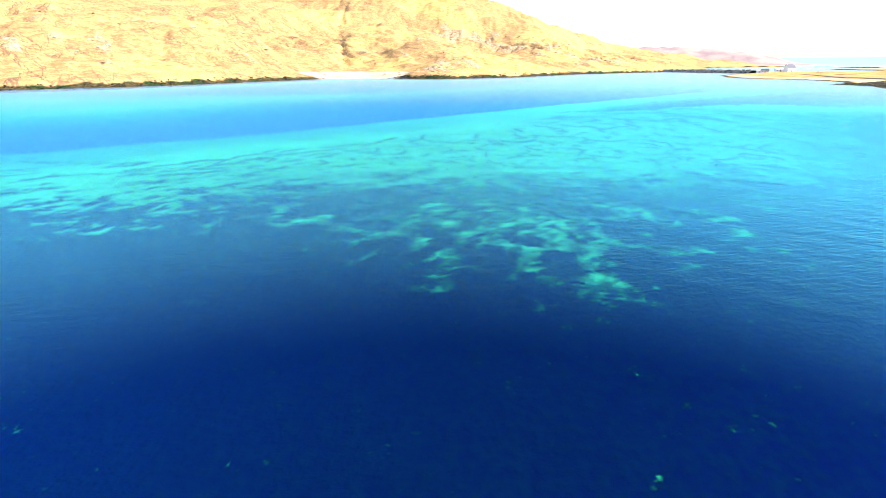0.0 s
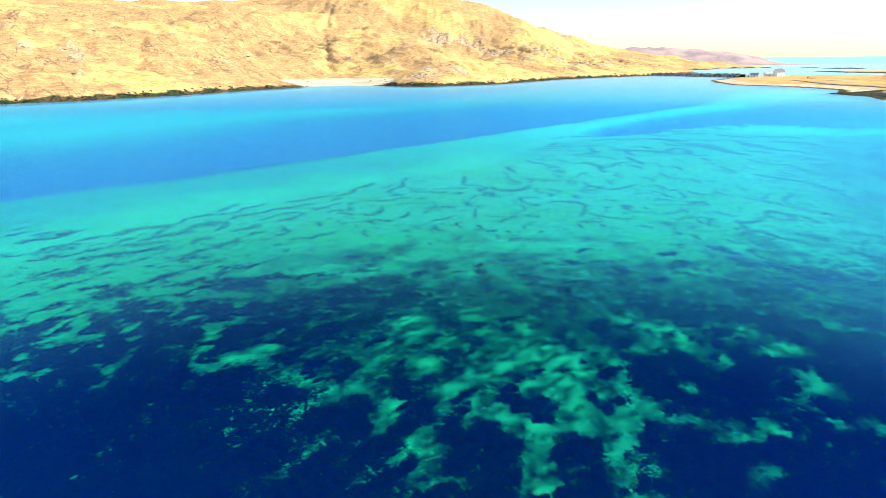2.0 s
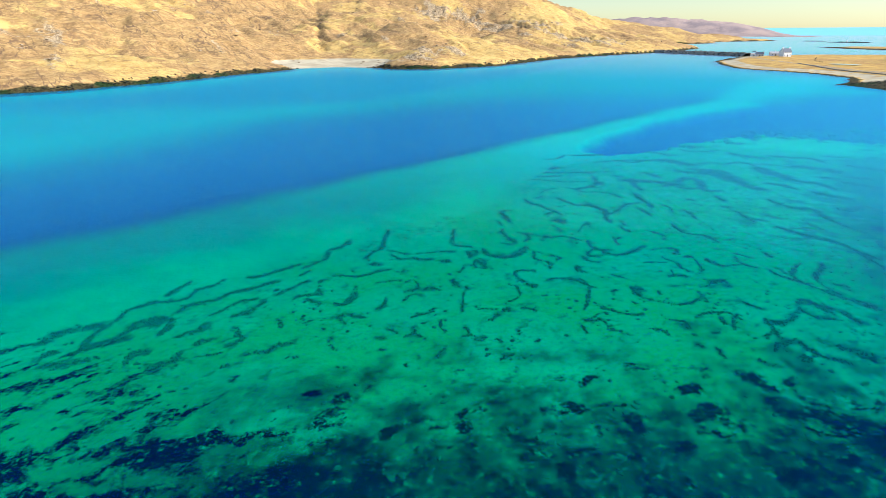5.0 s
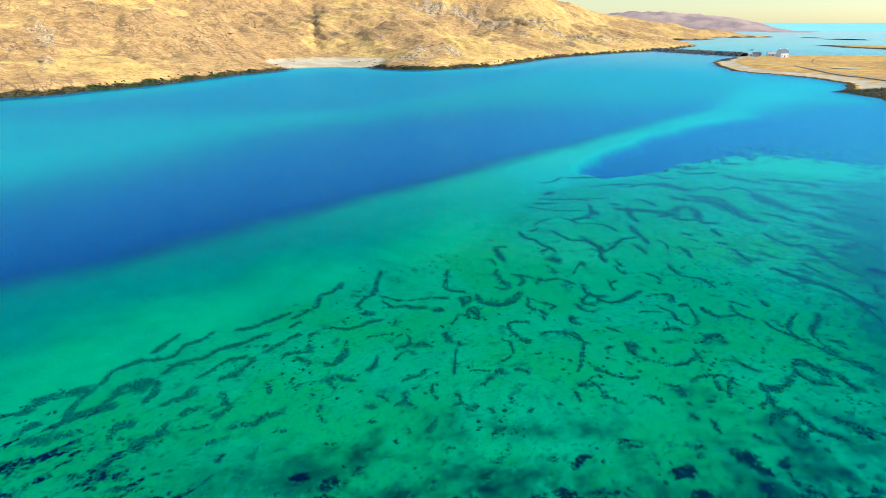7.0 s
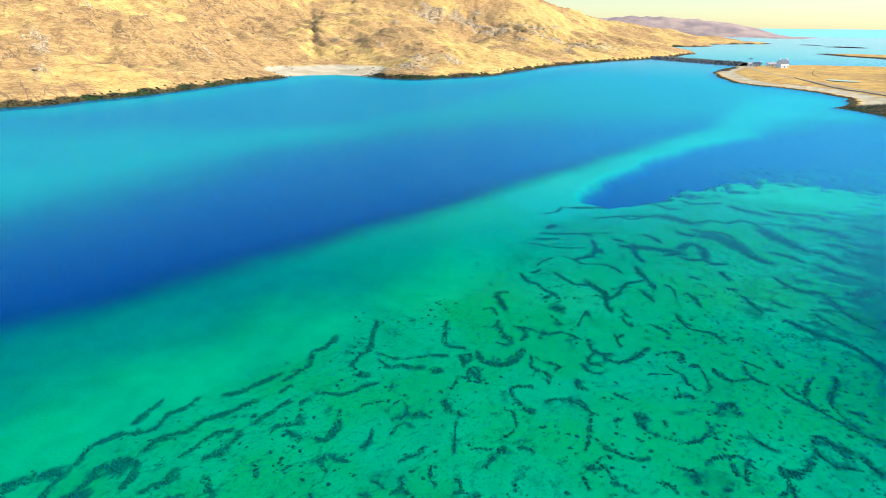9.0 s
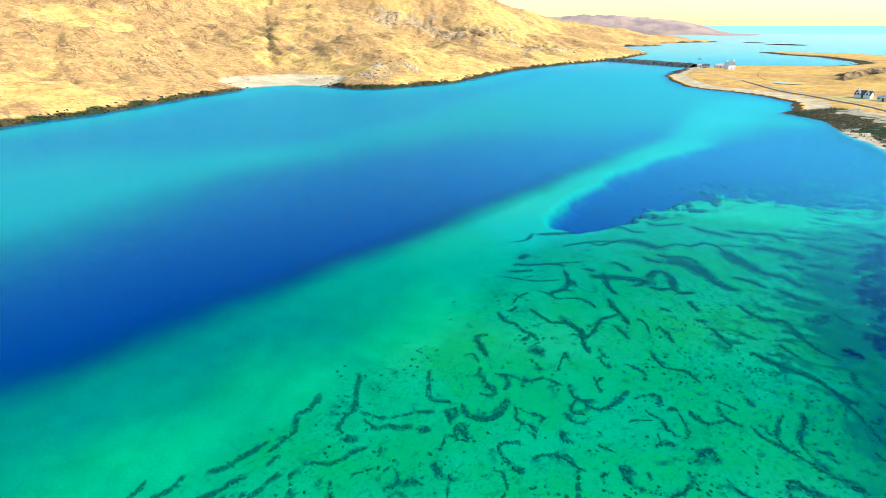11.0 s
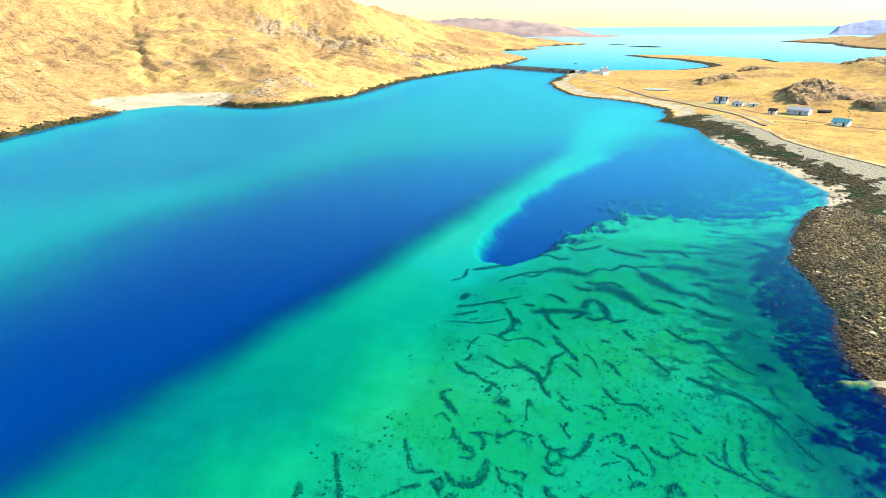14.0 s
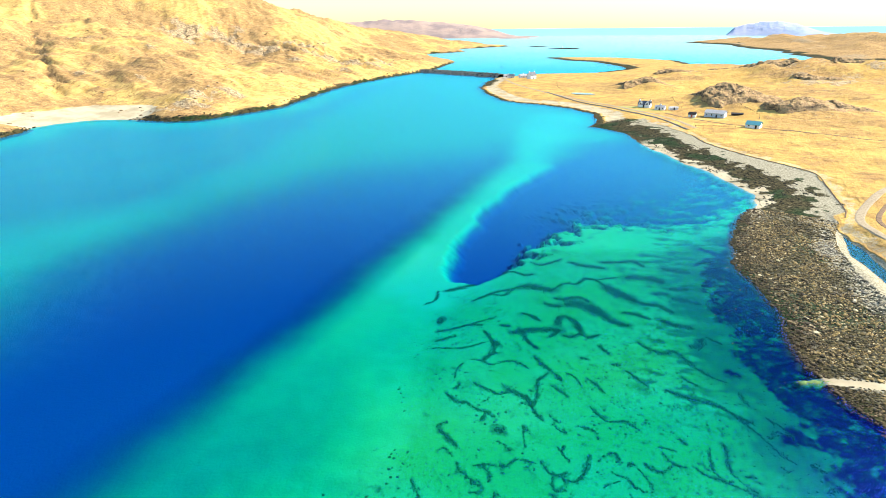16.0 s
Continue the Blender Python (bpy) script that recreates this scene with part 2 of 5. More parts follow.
def land_material():
    m = material("moor_grass", 0.95)
    k = Nodes(m)
    fine, mid = k.noise(0.9, 5, 0.65), k.noise(0.085, 6, 0.62, warp=0.4)
    streak = k.noise(0.16, 6, 0.68, (0.5, 1.6, 1), 34)
    seams = k.math("ABSOLUTE", k.math("SUBTRACT", k.noise(0.035, 5, 0.62, (0.5, 1.6, 1), -48, 0.6), 0.5))
    seams = k.ramp(seams, 0.004, 0.022, 1.0, 0.0)
    tuft = k.noise(0.28, 5, 0.7)
    lines = k.ramp(k.math("ABSOLUTE", k.math("SUBTRACT", k.noise(0.10, 6, 0.7, (0.5, 1.7, 1), 36, 0.8), 0.5)), 0.004, 0.030, 1.0, 0.0)

    def covers(name, amount, grain, lo=0.42, hi=0.58):
        return k.ramp(k.math("ADD", k.attr(name), k.math("MULTIPLY", k.math("SUBTRACT", grain, 0.5), amount)), lo, hi)

    grass = k.mix(k.ramp(mid, 0.38, 0.62), (0.57, 0.365, 0.108), (0.44, 0.255, 0.068))
    grass = k.mix(k.math("MULTIPLY", k.ramp(tuft, 0.42, 0.62), 0.5), grass, (0.56, 0.37, 0.125))
    grass = k.mix(k.math("MULTIPLY", k.attr("pasture"), 0.8), grass, k.mix(k.ramp(mid, 0.35, 0.65), (0.53, 0.32, 0.080), (0.42, 0.235, 0.058)))
    heather = k.mix(k.ramp(tuft, 0.35, 0.62), (0.20, 0.105, 0.050), (0.42, 0.235, 0.10))
    c = k.mix(k.math("MULTIPLY", covers("heath", 0.9, mid), k.math("SUBTRACT", 0.55, k.math("MULTIPLY", k.attr("pasture"), 0.15))), grass, heather)
    c = k.mix(k.math("MULTIPLY", k.ramp(streak, 0.51, 0.60), k.math("SUBTRACT", 0.56, k.math("MULTIPLY", k.attr("pasture"), 0.28))), c, (0.24, 0.13, 0.056))
    c = k.mix(k.math("MULTIPLY", seams, k.math("MULTIPLY", k.attr("heath"), 0.9)), c, (0.17, 0.10, 0.05))
    c = k.mix(k.math("MULTIPLY", lines, k.math("MULTIPLY", k.ramp(k.attr("heath"), 0.3, 0.7, 0.1, 0.55), k.math("SUBTRACT", 1.0, k.math("MULTIPLY", k.attr("pasture"), 0.7)))), c, (0.15, 0.085, 0.04))
    c = k.mix(k.math("MULTIPLY", k.ramp(fine, 0.58, 0.74), 0.3), c, (0.12, 0.065, 0.03))
    speckle = k.math("MULTIPLY", k.ramp(k.noise(0.45, 5, 0.7, (0.7, 1.3, 1), 34), 0.53, 0.64), k.ramp(k.noise(0.03, 4, 0.6), 0.38, 0.60, 0.15, 0.8))
    c = k.mix(k.math("MULTIPLY", speckle, k.math("SUBTRACT", 1.0, k.math("MULTIPLY", k.attr("pasture"), 0.75))), c, (0.15, 0.085, 0.04))
    stone = k.mix(k.ramp(k.noise(0.35, 6, 0.72, (0.5, 1.6, 1), -56), 0.36, 0.62), (0.26, 0.17, 0.085), (0.52, 0.375, 0.20))
    cracks = k.ramp(k.math("ABSOLUTE", k.math("SUBTRACT", k.noise(0.16, 6, 0.7, (0.6, 1.4, 1), -56, 0.5), 0.5)), 0.006, 0.045, 1.0, 0.0)
    stone = k.mix(k.math("MULTIPLY", cracks, 0.85), stone, (0.10, 0.065, 0.036))
    c = k.mix(covers("rock", 0.9, tuft), c, stone)
    shingle = k.mix(k.ramp(k.noise(1.6, 4, 0.7), 0.35, 0.65), (0.17, 0.14, 0.085), (0.38, 0.325, 0.21))
    c = k.mix(covers("shingle", 0.3, fine), c, shingle)
    sand = k.mix(k.ramp(mid, 0.35, 0.65), (0.45, 0.365, 0.225), (0.33, 0.26, 0.15))
    c = k.mix(covers("sand", 0.35, fine), c, sand)
    wrack = k.mix(k.ramp(k.noise(0.9, 6, 0.75), 0.38, 0.66), k.mix(k.ramp(k.noise(0.05, 3), 0.48, 0.62), (0.006, 0.005, 0.002), (0.005, 0.011, 0.003)), k.mix(k.ramp(k.noise(0.05, 3), 0.48, 0.62), (0.10, 0.078, 0.032), (0.032, 0.055, 0.018)))
    c = k.mix(covers("wrack", 1.3, k.noise(1.0, 7, 0.8), 0.30, 0.72), c, wrack)
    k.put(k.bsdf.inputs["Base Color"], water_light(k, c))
    k.bsdf.inputs["Specular IOR Level"].default_value = 0.04
    h = k.math("ADD", k.math("MULTIPLY", fine, 0.6), k.math("MULTIPLY", k.math("ADD", streak, tuft), 2.5))
    loose = k.math("SUBTRACT", 1.0, k.math("MAXIMUM", k.attr("shingle"), k.attr("sand")), clamp=True)
    k.put(k.bsdf.inputs["Normal"], k.bump(k.math("MULTIPLY", h, k.math("ADD", k.math("MULTIPLY", loose, 0.85), 0.15)), 0.6, 0.7))
    return m


SEABED, WEED, WATER, LAND = seabed_material(), weed_material(), water_material(), land_material()

# ---- the coasts ----
HILL_COAST = [(-420, 100), (-300, 230), (-240, 275), (-212, 309), (-192, 325), (-177, 350), (-158, 382), (-140, 435), (-113, 486),
              (-109, 507), (-97, 520), (-80, 529), (-60, 521), (-43, 511), (-24, 494), (-5, 491), (15, 502), (40, 518), (63, 535),
              (102, 598), (151, 676), (201, 728), (262, 791), (331, 843), (380, 906), (482, 1050), (450, 1100), (470, 1250),
              (565, 1412), (648, 1434), (746, 1499), (690, 1570), (768, 1645), (908, 1722), (1079, 1804), (1000, 1950),
              (1200, 2500), (1300, 3300), (-2500, 3400), (-2500, 100)]
SHORE_COAST = [(374, 703), (328, 653), (288, 597), (264, 540), (249, 485), (251, 461), (264, 441), (270, 410), (266, 377), (247, 350),
               (227, 336), (229, 321), (230, 307), (216, 274), (203, 237), (195, 213), (189, 194), (182, 179), (160, 166), (144, 158),
               (130, 147), (117, 135), (109, 125), (100, 113), (92, 103), (85.5, 93), (81.5, 84), (79, 76), (80, 55), (100, 10), (300, -300), (2600, -300), (2600, 300), (1300, 560),
               (1082, 693), (1034, 683), (915, 672), (843, 700), (788, 750), (860, 850), (840, 990), (719, 1096), (692, 980), (700, 905),
               (660, 790), (627, 735), (588, 716), (531, 699), (450, 724)]
FAR_COAST = [(1082, 693), (1142, 773), (1238, 885), (1401, 1042), (1578, 1300), (1704, 1422), (1876, 1779), (2100, 1800), (2400, 1700), (3600, 1700), (3600, 400), (1300, 560)]
HILL_SLOPE = [(-277, 393, 0.22), (-308, 478, 0.32), (-137, 762, 0.20), (40, 867, 0.21), (104, 1322, 0.53), (200, 1310, 0.44), (304, 1460, 0.44),
              (-350, 900, 0.30), (560, 1900, 0.24), (330, 1000, 0.24), (480, 1300, 0.2), (900, 1900, 0.16), (900, 2300, 0.2)]


GULLY = [(-100, 560), (-112, 640), (-128, 720), (-140, 800), (-175, 950), (-190, 1150)]


def hill_height(x, y):
    d = shore_distance(x, y, HILL_COAST) + fbm(x, y, 30, 3, 5) * 3
    run = np.maximum(d, 0)
    beach = smooth(62, 40, np.hypot((x + 86) / 1.15, y - 548))
    u, v = x * 0.55 - y * 0.83, x * 0.83 + y * 0.55
    strata = fbm(u / 4.0, v, 16, 4, 21, 0.6)
    ledge = np.abs(fbm(u / 2.5, v, 42, 4, 25, 0.55))
    h = spread(x, y, HILL_SLOPE, 3.0) * run / (1 + run / 900) + fbm(x, y, 120, 5, 11) * np.minimum(run * 0.10, 14)
    h += (strata * 2.6 - ledge * 8.0 + 1.0) * np.minimum(run / 40, 1.0)
    h -= 4.5 * smooth(8, 0, line_distance(x, y, GULLY) + strata * 9) * smooth(20, 120, run)
    crag = smooth(85, 20, np.hypot((x - 30) / 1.1, (y - 970) / 1.4)) + 0.9 * smooth(70, 20, np.hypot((x - 140) / 1.3, y - 905)) + 0.8 * smooth(60, 15, np.hypot((x - 225) / 1.5, y - 850)) + 0.8 * smooth(50, 10, np.hypot((x + 15) / 1.6, y - 540))
    h += np.minimum(crag, 1.0) * (6.0 * smooth(0.0, 0.22, np.abs(fbm(x, y, 34, 4, 77, 0.55))) - 3.0) * np.minimum(run / 60, 1.0)
    cliff = smooth(0, 7, d) * 2.6 * (1 - beach)
    z = np.where(d > 0, np.maximum(h, 0.02 * run) * (1 - 0.55 * smooth(105, 25, np.hypot((x + 86) / 1.15, y - 548))) + cliff, d * 0.35)
    wrack = smooth(3.0, 1.7, z + strata * 2) * (1 - beach) * smooth(18, 8, d)
    sand = beach * smooth(6.0, 4.5, z)
    crag += 0.4 * smooth(60, 15, np.hypot(x + 277, (y - 395) / 1.3)) + 0.3 * smooth(80, 20, np.hypot(x + 308, y - 480))
    rock = 0.02 + strata * 0.7 + fbm(x, y, 70, 3, 31) * 0.4 + 0.62 * crag
    heath = 0.5 + 0.25 * smooth(-120, -220, x) + fbm(x, y, 150, 4, 33, 0.6) * 1.3 + 0.35 * smooth(15, 80, run) * 0.2
    return z, {"wrack": wrack, "sand": sand, "rock": rock, "shingle": np.zeros_like(x), "heath": heath}


LAGOON = [(168, 139), (161, 133.5), (151, 125), (145, 117.5), (131, 100), (134, 98), (148.5, 114.5), (157, 125), (161, 130.5)]
SPIT = [(80, 93), (84, 91.4), (87, 89), (91.5, 85), (104, 77)]
GRASS_EDGE = [(262, 302), (251, 272), (240.5, 253), (232, 223), (228.5, 200), (225, 184), (211, 170), (201, 161), (187, 149), (178, 143.5), (169, 141)]
KNOLLS = [(410, 468, 30, 6), (384, 356, 40, 9), (388, 298, 38, 6), (600, 480, 70, 9), (655, 450, 70, 9), (650, 400, 60, 9), (522, 545, 50, 5), (560, 400, 90, 5), (700, 640, 70, 6)]


def shore_height(x, y):
    n = fbm(x, y, 22, 3, 7)
    d = shore_distance(x, y, SHORE_COAST) + n * 3.0
    run = np.maximum(d, 0)
    z = np.where(d > 0, 0.068 * np.minimum(run, 38) + 0.012 * np.maximum(run - 38, 0) / (1 + run / 300), d * 0.30)
    z = z + smooth(70, 190, d) * (fbm(x, y, 90, 5, 41) * 6 + 0.8) + smooth(38, 60, d) * fbm(x, y, 14, 3, 42) * 0.5
    stony = np.zeros_like(x)
    for kx, ky, r, h in KNOLLS:
        g = np.exp(-((x - kx) ** 2 + (y - ky) ** 2) / (r * r))
        z = z + g * h * (1 + 0.45 * fbm(x, y, 30, 4, 44, 0.55))
        stony = np.maximum(stony, g)
    lag = shore_distance(x, y, LAGOON) + n * 1.5
    z = np.where(lag > -12, np.minimum(z, np.maximum(-0.4 * lag, -0.25)), z)
    bar = smooth(172, 156, x + 0.25 * (y - 160)) * smooth(172, 152, y)
    width = np.where(y > 345, 24.0, 36.0)
    q = d / width
    south = smooth(345, 325, y)
    fine = fbm(x, y, 6, 3, 45)
    wrack = smooth(0.08, 0.22, q + fine * 0.3) * smooth(0.66, 0.46, q + fine * 0.4) * south * (1 - bar)
    wrack = np.maximum(wrack, smooth(352, 335, y) * smooth(258, 290, y) * smooth(31, 22, d + fine * 14) * (0.85 + fine * 0.5))
    wrack = np.maximum(wrack, (1 - south) * smooth(7, 3, d + fine * 4) * 0.9)
    wrack = np.maximum(wrack, bar * smooth(25, 20, d + fine * 4) * np.where(d < 2.5, 1.7, 0.66))
    wrack = np.maximum(wrack, smooth(-1, 1, lag)) * (1 - smooth(2.2, 0.8, line_distance(x, y, SPIT)))
    wrack = np.maximum(wrack, smooth(60, 30, np.hypot(x - 318, y - 640)) * smooth(20, 10, d + fine * 8) * 0.85)
    wrack = np.maximum(wrack, smooth(500, 560, x) * smooth(26, 12, d))
    sand = smooth(0.13, 0.06, q + fine * 0.35) * smooth(288, 262, y) * (1 - bar)
    sand = np.maximum(sand, 1.4 * smooth(1.5, 0.5, line_distance(x, y, SPIT) + fine * 0.8))
    sand = np.maximum(sand, (1 - south) * smooth(3, 8, d) * smooth(26, 18, d + fine * 6) * (0.68 + fine * 0.5))
    sand = np.maximum(sand, (0.52 + 0.5 * fine) * smooth(0.84, 0.92, q) * smooth(1.22, 1.08, q) * south * (1 - bar))
    shingle = smooth(0.98, 0.88, q) * south * (1 - bar) + bar * smooth(-3, 0, d) * smooth(44, 38, d)
    inland = shore_distance(x, y, GRASS_EDGE + [(163, 132), (150, 113), (138, 95), (600, 95), (600, 302)]) + fine * 1.6
    upper = smooth(300, 285, y) * south
    shingle = np.maximum(shingle, smooth(0.5, 0.7, q) * upper * (1 - bar)) * (1 - upper * smooth(-0.6, 0.8, inland))
    sand = sand * (1 - upper * smooth(0.6, 0.8, q)) + 0.5 * upper * smooth(-0.5, 1.0, inland) * smooth(8, 3, inland + 3 * fine)
    east = ((x - 157) * 58 - (y - 126) * 45) / 73
    shingle = shingle * (1 - smooth(0, 4, east) * smooth(152, 142, y))
    rock = 0.08 + fbm(x, y, 60, 4, 51) * 0.35 * smooth(70, 160, d) + 0.36 * stony + fbm(x, y, 14, 3, 52) * 0.35 * stony
    heath = 0.45 + fbm(x, y, 80, 4, 53) * 0.9 * smooth(60, 160, d) + 0.12 * fbm(x * 0.3, y, 18, 3, 54)
    return z, {"wrack": wrack, "sand": sand, "rock": rock, "shingle": shingle, "heath": heath, "pasture": np.ones_like(x)}


def shore_z(x, y):
    return float(shore_height(np.array([float(x)]), np.array([float(y)]))[0][0])


def far_height(x, y):
    d = shore_distance(x, y, FAR_COAST) + fbm(x, y, 80, 3, 9) * 20
    z = np.where(d > 0, 0.11 * d / (1 + d / 500) + fbm(x, y, 160, 5, 61, 0.6) * np.minimum(d * 0.14, 20), d * 0.2)
    return z, {"wrack": smooth(4, 1.5, z), "sand": np.zeros_like(x), "rock": 0.25 + fbm(x, y, 150, 4, 71) * 0.6, "shingle": np.zeros_like(x), "heath": np.full_like(x, 0.75)}


tagged(sheet("ground_hill", steps(-2400, -340, 380, 1300, 3.0, 1.05, 40), steps(120, 285, 640, 3300, 3.0, 1.022, 40), hill_height, LAND, keep_above=-1.0),
       "steep moorland hillside of golden grass, heather and bare rock", "hillside", kind="structure")
tagged(sheet("ground_shore", steps(80, 85, 340, 1400, 1.0, 1.05, 12), steps(-200, 70, 400, 1100, 1.0, 1.05, 12), shore_height, LAND, keep_above=-0.3),
       "low grassy shore with shingle beach and dark seaweed", "shore", kind="structure")
tagged(sheet("ground_far", np.arange(1000, 3500, 20), np.arange(420, 1850, 20), far_height, LAND, keep_above=-1.0),
       "far low brown headland across the sound", "headland", kind="structure")

# ---- the sea and its bed ----
ROPES = []


def rope(x, y, heading, width, *legs):
    """A rope of weed on the bed: from x, y along legs of (metres, turn in degrees)."""
    path, a = [(x, y)], radians(heading)
    for length, turn in legs:
        a += radians(turn)
        x, y = x + length * math.cos(a), y + length * math.sin(a)
        path.append((x, y))
    ROPES.append((width, path))


rope(30.4, 153.7, 12, 0.9, (3.1, 0), (4.9, 45))
rope(37.8, 157.7, 4, 1.6, (2.3, 0), (5.3, -3), (6.3, 32), (4.9, -29), (4.4, -25), (3.7, -44), (2.3, 60))
rope(41.6, 150.0, 16, 1.2, (3.4, 0), (2.4, -5), (3.5, -49), (5.1, 62), (3.8, -22))
rope(47.2, 151.4, 5, 1.2, (3.1, 0), (2.8, -13))
rope(56.8, 151.0, -15, 3.7, (2.8, 0), (3.3, -49), (2.0, 28))
rope(62.6, 146.2, 22, 1.3, (5.3, 0), (3.3, -56), (4.7, 58), (2.9, -79), (3.6, -36))
rope(74.3, 147.9, -34, 1.0, (3.3, 0), (5.7, 23))
rope(67.5, 163.9, -66, 1.4, (3.4, 0), (4.3, 68), (3.9, 9))
rope(69.9, 164.2, 23, 1.1, (3.6, 0))
rope(77.6, 158.5, -64, 2.4, (3.4, 0), (3.5, 21), (2.8, -7))
rope(85.3, 154.7, -29, 2.1, (3.5, 0))
rope(76.0, 142.2, -91, 4.4, (3.5, 0), (3.3, 14), (3.0, -6))
rope(56.6, 141.3, -71, 1.8, (2.2, 0), (2.1, 40))
rope(60.4, 142.2, -44, 1.8, (2.6, 0), (3.5, 40), (3.3, -69))
rope(60.4, 138.3, -15, 3.8, (3.2, 0), (3.0, -53), (3.1, -19))
rope(65.8, 135.6, -94, 2.8, (5.0, 0), (3.6, -1), (3.7, 35))
rope(49.1, 139.4, -58, 1.4, (2.2, 0), (3.1, -23))
rope(42.3, 133.1, -15, 2.4, (2.4, 0), (3.0, 0), (2.9, -11), (2.7, -12))
rope(48.6, 127.7, 21, 1.6, (3.4, 0))
rope(44.7, 134.1, -105, 1.4, (3.4, 0), (3.8, 7), (2.1, 15))
rope(53.0, 131.1, 45, 1.9, (4.1, 0), (1.8, -79), (2.9, -55), (4.2, -24))
rope(51.4, 126.9, -49, 1.3, (1.8, 0), (2.7, 55), (2.3, -81), (2.7, 80))
rope(23.7, 135.0, -25, 0.8, (2.9, 0), (2.4, -8), (2.9, 23), (3.7, 11))
rope(37.1, 136.1, -97, 1.3, (4.8, 0), (3.8, -23), (3.4, -32))
rope(36.5, 131.4, -72, 1.7, (1.8, 0))
rope(29.2, 127.6, -43, 0.9, (2.4, 0), (2.3, -22), (2.3, 67), (2.2, -16), (2.1, -48), (1.9, -17))
rope(30.9, 125.9, 29, 0.7, (3.3, 0), (2.2, -43))
rope(27.7, 140.6, -6, 1.1, (3.7, 0), (3.9, 4), (3.1, -24))
rope(36.0, 140.2, 4, 0.8, (2.7, 0), (3.3, -3))
rope(26.2, 137.3, -4, 1.1, (4.3, 0))
rope(41.8, 136.6, -33, 1.4, (1.8, 0))
rope(29.5, 144.0, 43, 1.6, (2.5, 0))
rope(27.3, 127.1, -149, 0.6, (2.5, 0), (3.4, 25))
rope(22.1, 120.2, 38, 0.9, (1.8, 0))
rope(19.9, 119.8, -82, 1.0, (3.0, 0), (2.1, 43), (2.5, -32), (2.3, 21))
rope(25.8, 120.3, -64, 1.0, (2.6, 0), (2.9, -2), (2.0, 51))
rope(30.6, 116.0, -70, 1.6, (2.2, 0), (2.2, 0), (2.6, -32))
rope(24.4, 114.4, 19, 0.7, (2.2, 0))
rope(31.5, 109.3, 35, 1.0, (2.7, 0), (3.1, 18), (2.4, 5), (2.2, -36), (1.6, 2))
rope(41.3, 122.7, -97, 1.3, (3.3, 0), (1.6, 20))
rope(41.0, 118.4, -81, 1.1, (2.7, 0), (2.3, -18))
rope(38.4, 113.0, -73, 0.9, (2.1, 0), (1.9, -13))
rope(43.4, 115.2, -68, 0.7, (1.9, 0), (2.8, -34))
rope(45.9, 111.8, -88, 0.9, (2.7, 0), (2.1, -7))
rope(49.1, 118.4, -54, 1.1, (1.7, 0))
rope(55.6, 120.1, -95, 1.3, (3.4, 0))
rope(53.2, 113.5, -35, 1.4, (1.2, 0))
rope(54.3, 110.7, -91, 0.9, (3.4, 0), (2.2, 4))
rope(76.4, 133.1, -64, 2.1, (3.9, 0), (3.0, 44))
rope(70.1, 129.3, -44, 1.7, (2.9, 0), (3.3, -26))
rope(87.4, 154.1, -33, 2.1, (2.8, 0), (4.4, 17), (4.5, -77))
rope(84.1, 143.7, -26, 3.3, (3.9, 0), (3.8, -6), (3.5, -66))
rope(97.3, 144.0, -51, 3.2, (3.2, 0), (4.4, 0))
rope(83.9, 133.3, -25, 2.2, (3.6, 0))
rope(89.4, 133.5, -26, 2.6, (4.8, 0))
rope(86.1, 129.6, -55, 3.1, (4.6, 0), (2.2, 0))
rope(80.5, 128.0, -90, 2.1, (4.3, 0))
rope(75.3, 122.4, -70, 2.3, (3.1, 0), (4.1, 19))
rope(63.8, 117.5, -89, 1.4, (2.5, 0), (3.3, 24), (2.8, 58), (3.5, -90), (3.8, 2), (2.9, 12), (2.2, 19))
rope(72.5, 111.8, -34, 2.2, (1.9, 0), (3.9, 66))
rope(62.2, 104.5, -84, 1.0, (1.9, 0), (1.6, 10))
rope(78.5, 112.9, -80, 1.4, (3.6, 0))
rope(14.4, 111.8, 31, 0.8, (0.9, 0), (1.5, -26))
rope(14.5, 111.3, -80, 1.1, (2.2, 0), (2.7, 1))
rope(12.3, 107.0, 0, 0.6, (1.2, 0), (2.4, -82))
rope(21.8, 110.2, 33, 0.9, (2.2, 0), (1.7, -97))
rope(22.9, 107.4, -55, 1.9, (1.7, 0))
rope(21.7, 104.7, -61, 0.7, (1.4, 0), (1.7, -19))
rope(27.6, 105.9, -90, 0.5, (2.3, 0))
rope(27.5, 105.8, -121, 0.5, (2.6, 0), (2.2, 5))
rope(32.0, 110.6, -104, 0.9, (3.0, 0), (2.3, 16))
rope(33.2, 106.4, -85, 0.6, (2.1, 0))
rope(32.2, 104.2, -75, 0.7, (2.0, 0), (1.1, 10))
rope(29.8, 99.5, -94, 0.6, (1.6, 0), (1.9, 5))
rope(31.0, 99.2, -140, 0.6, (2.0, 0))
rope(36.0, 102.0, -53, 0.6, (1.4, 0), (1.4, 0), (2.1, -62))
rope(41.1, 105.1, -98, 0.8, (2.4, 0), (2.3, 25), (2.6, 51), (1.7, -53), (1.2, -7))
rope(13.9, 103.4, -104, 0.8, (1.8, 0), (1.8, 26), (1.5, 7))
rope(14.1, 99.1, -54, 1.5, (1.5, 0))
rope(12.8, 97.3, -19, 0.6, (1.6, 0))
rope(15.8, 101.7, -29, 0.7, (1.5, 0), (2.0, -58), (1.6, -43))
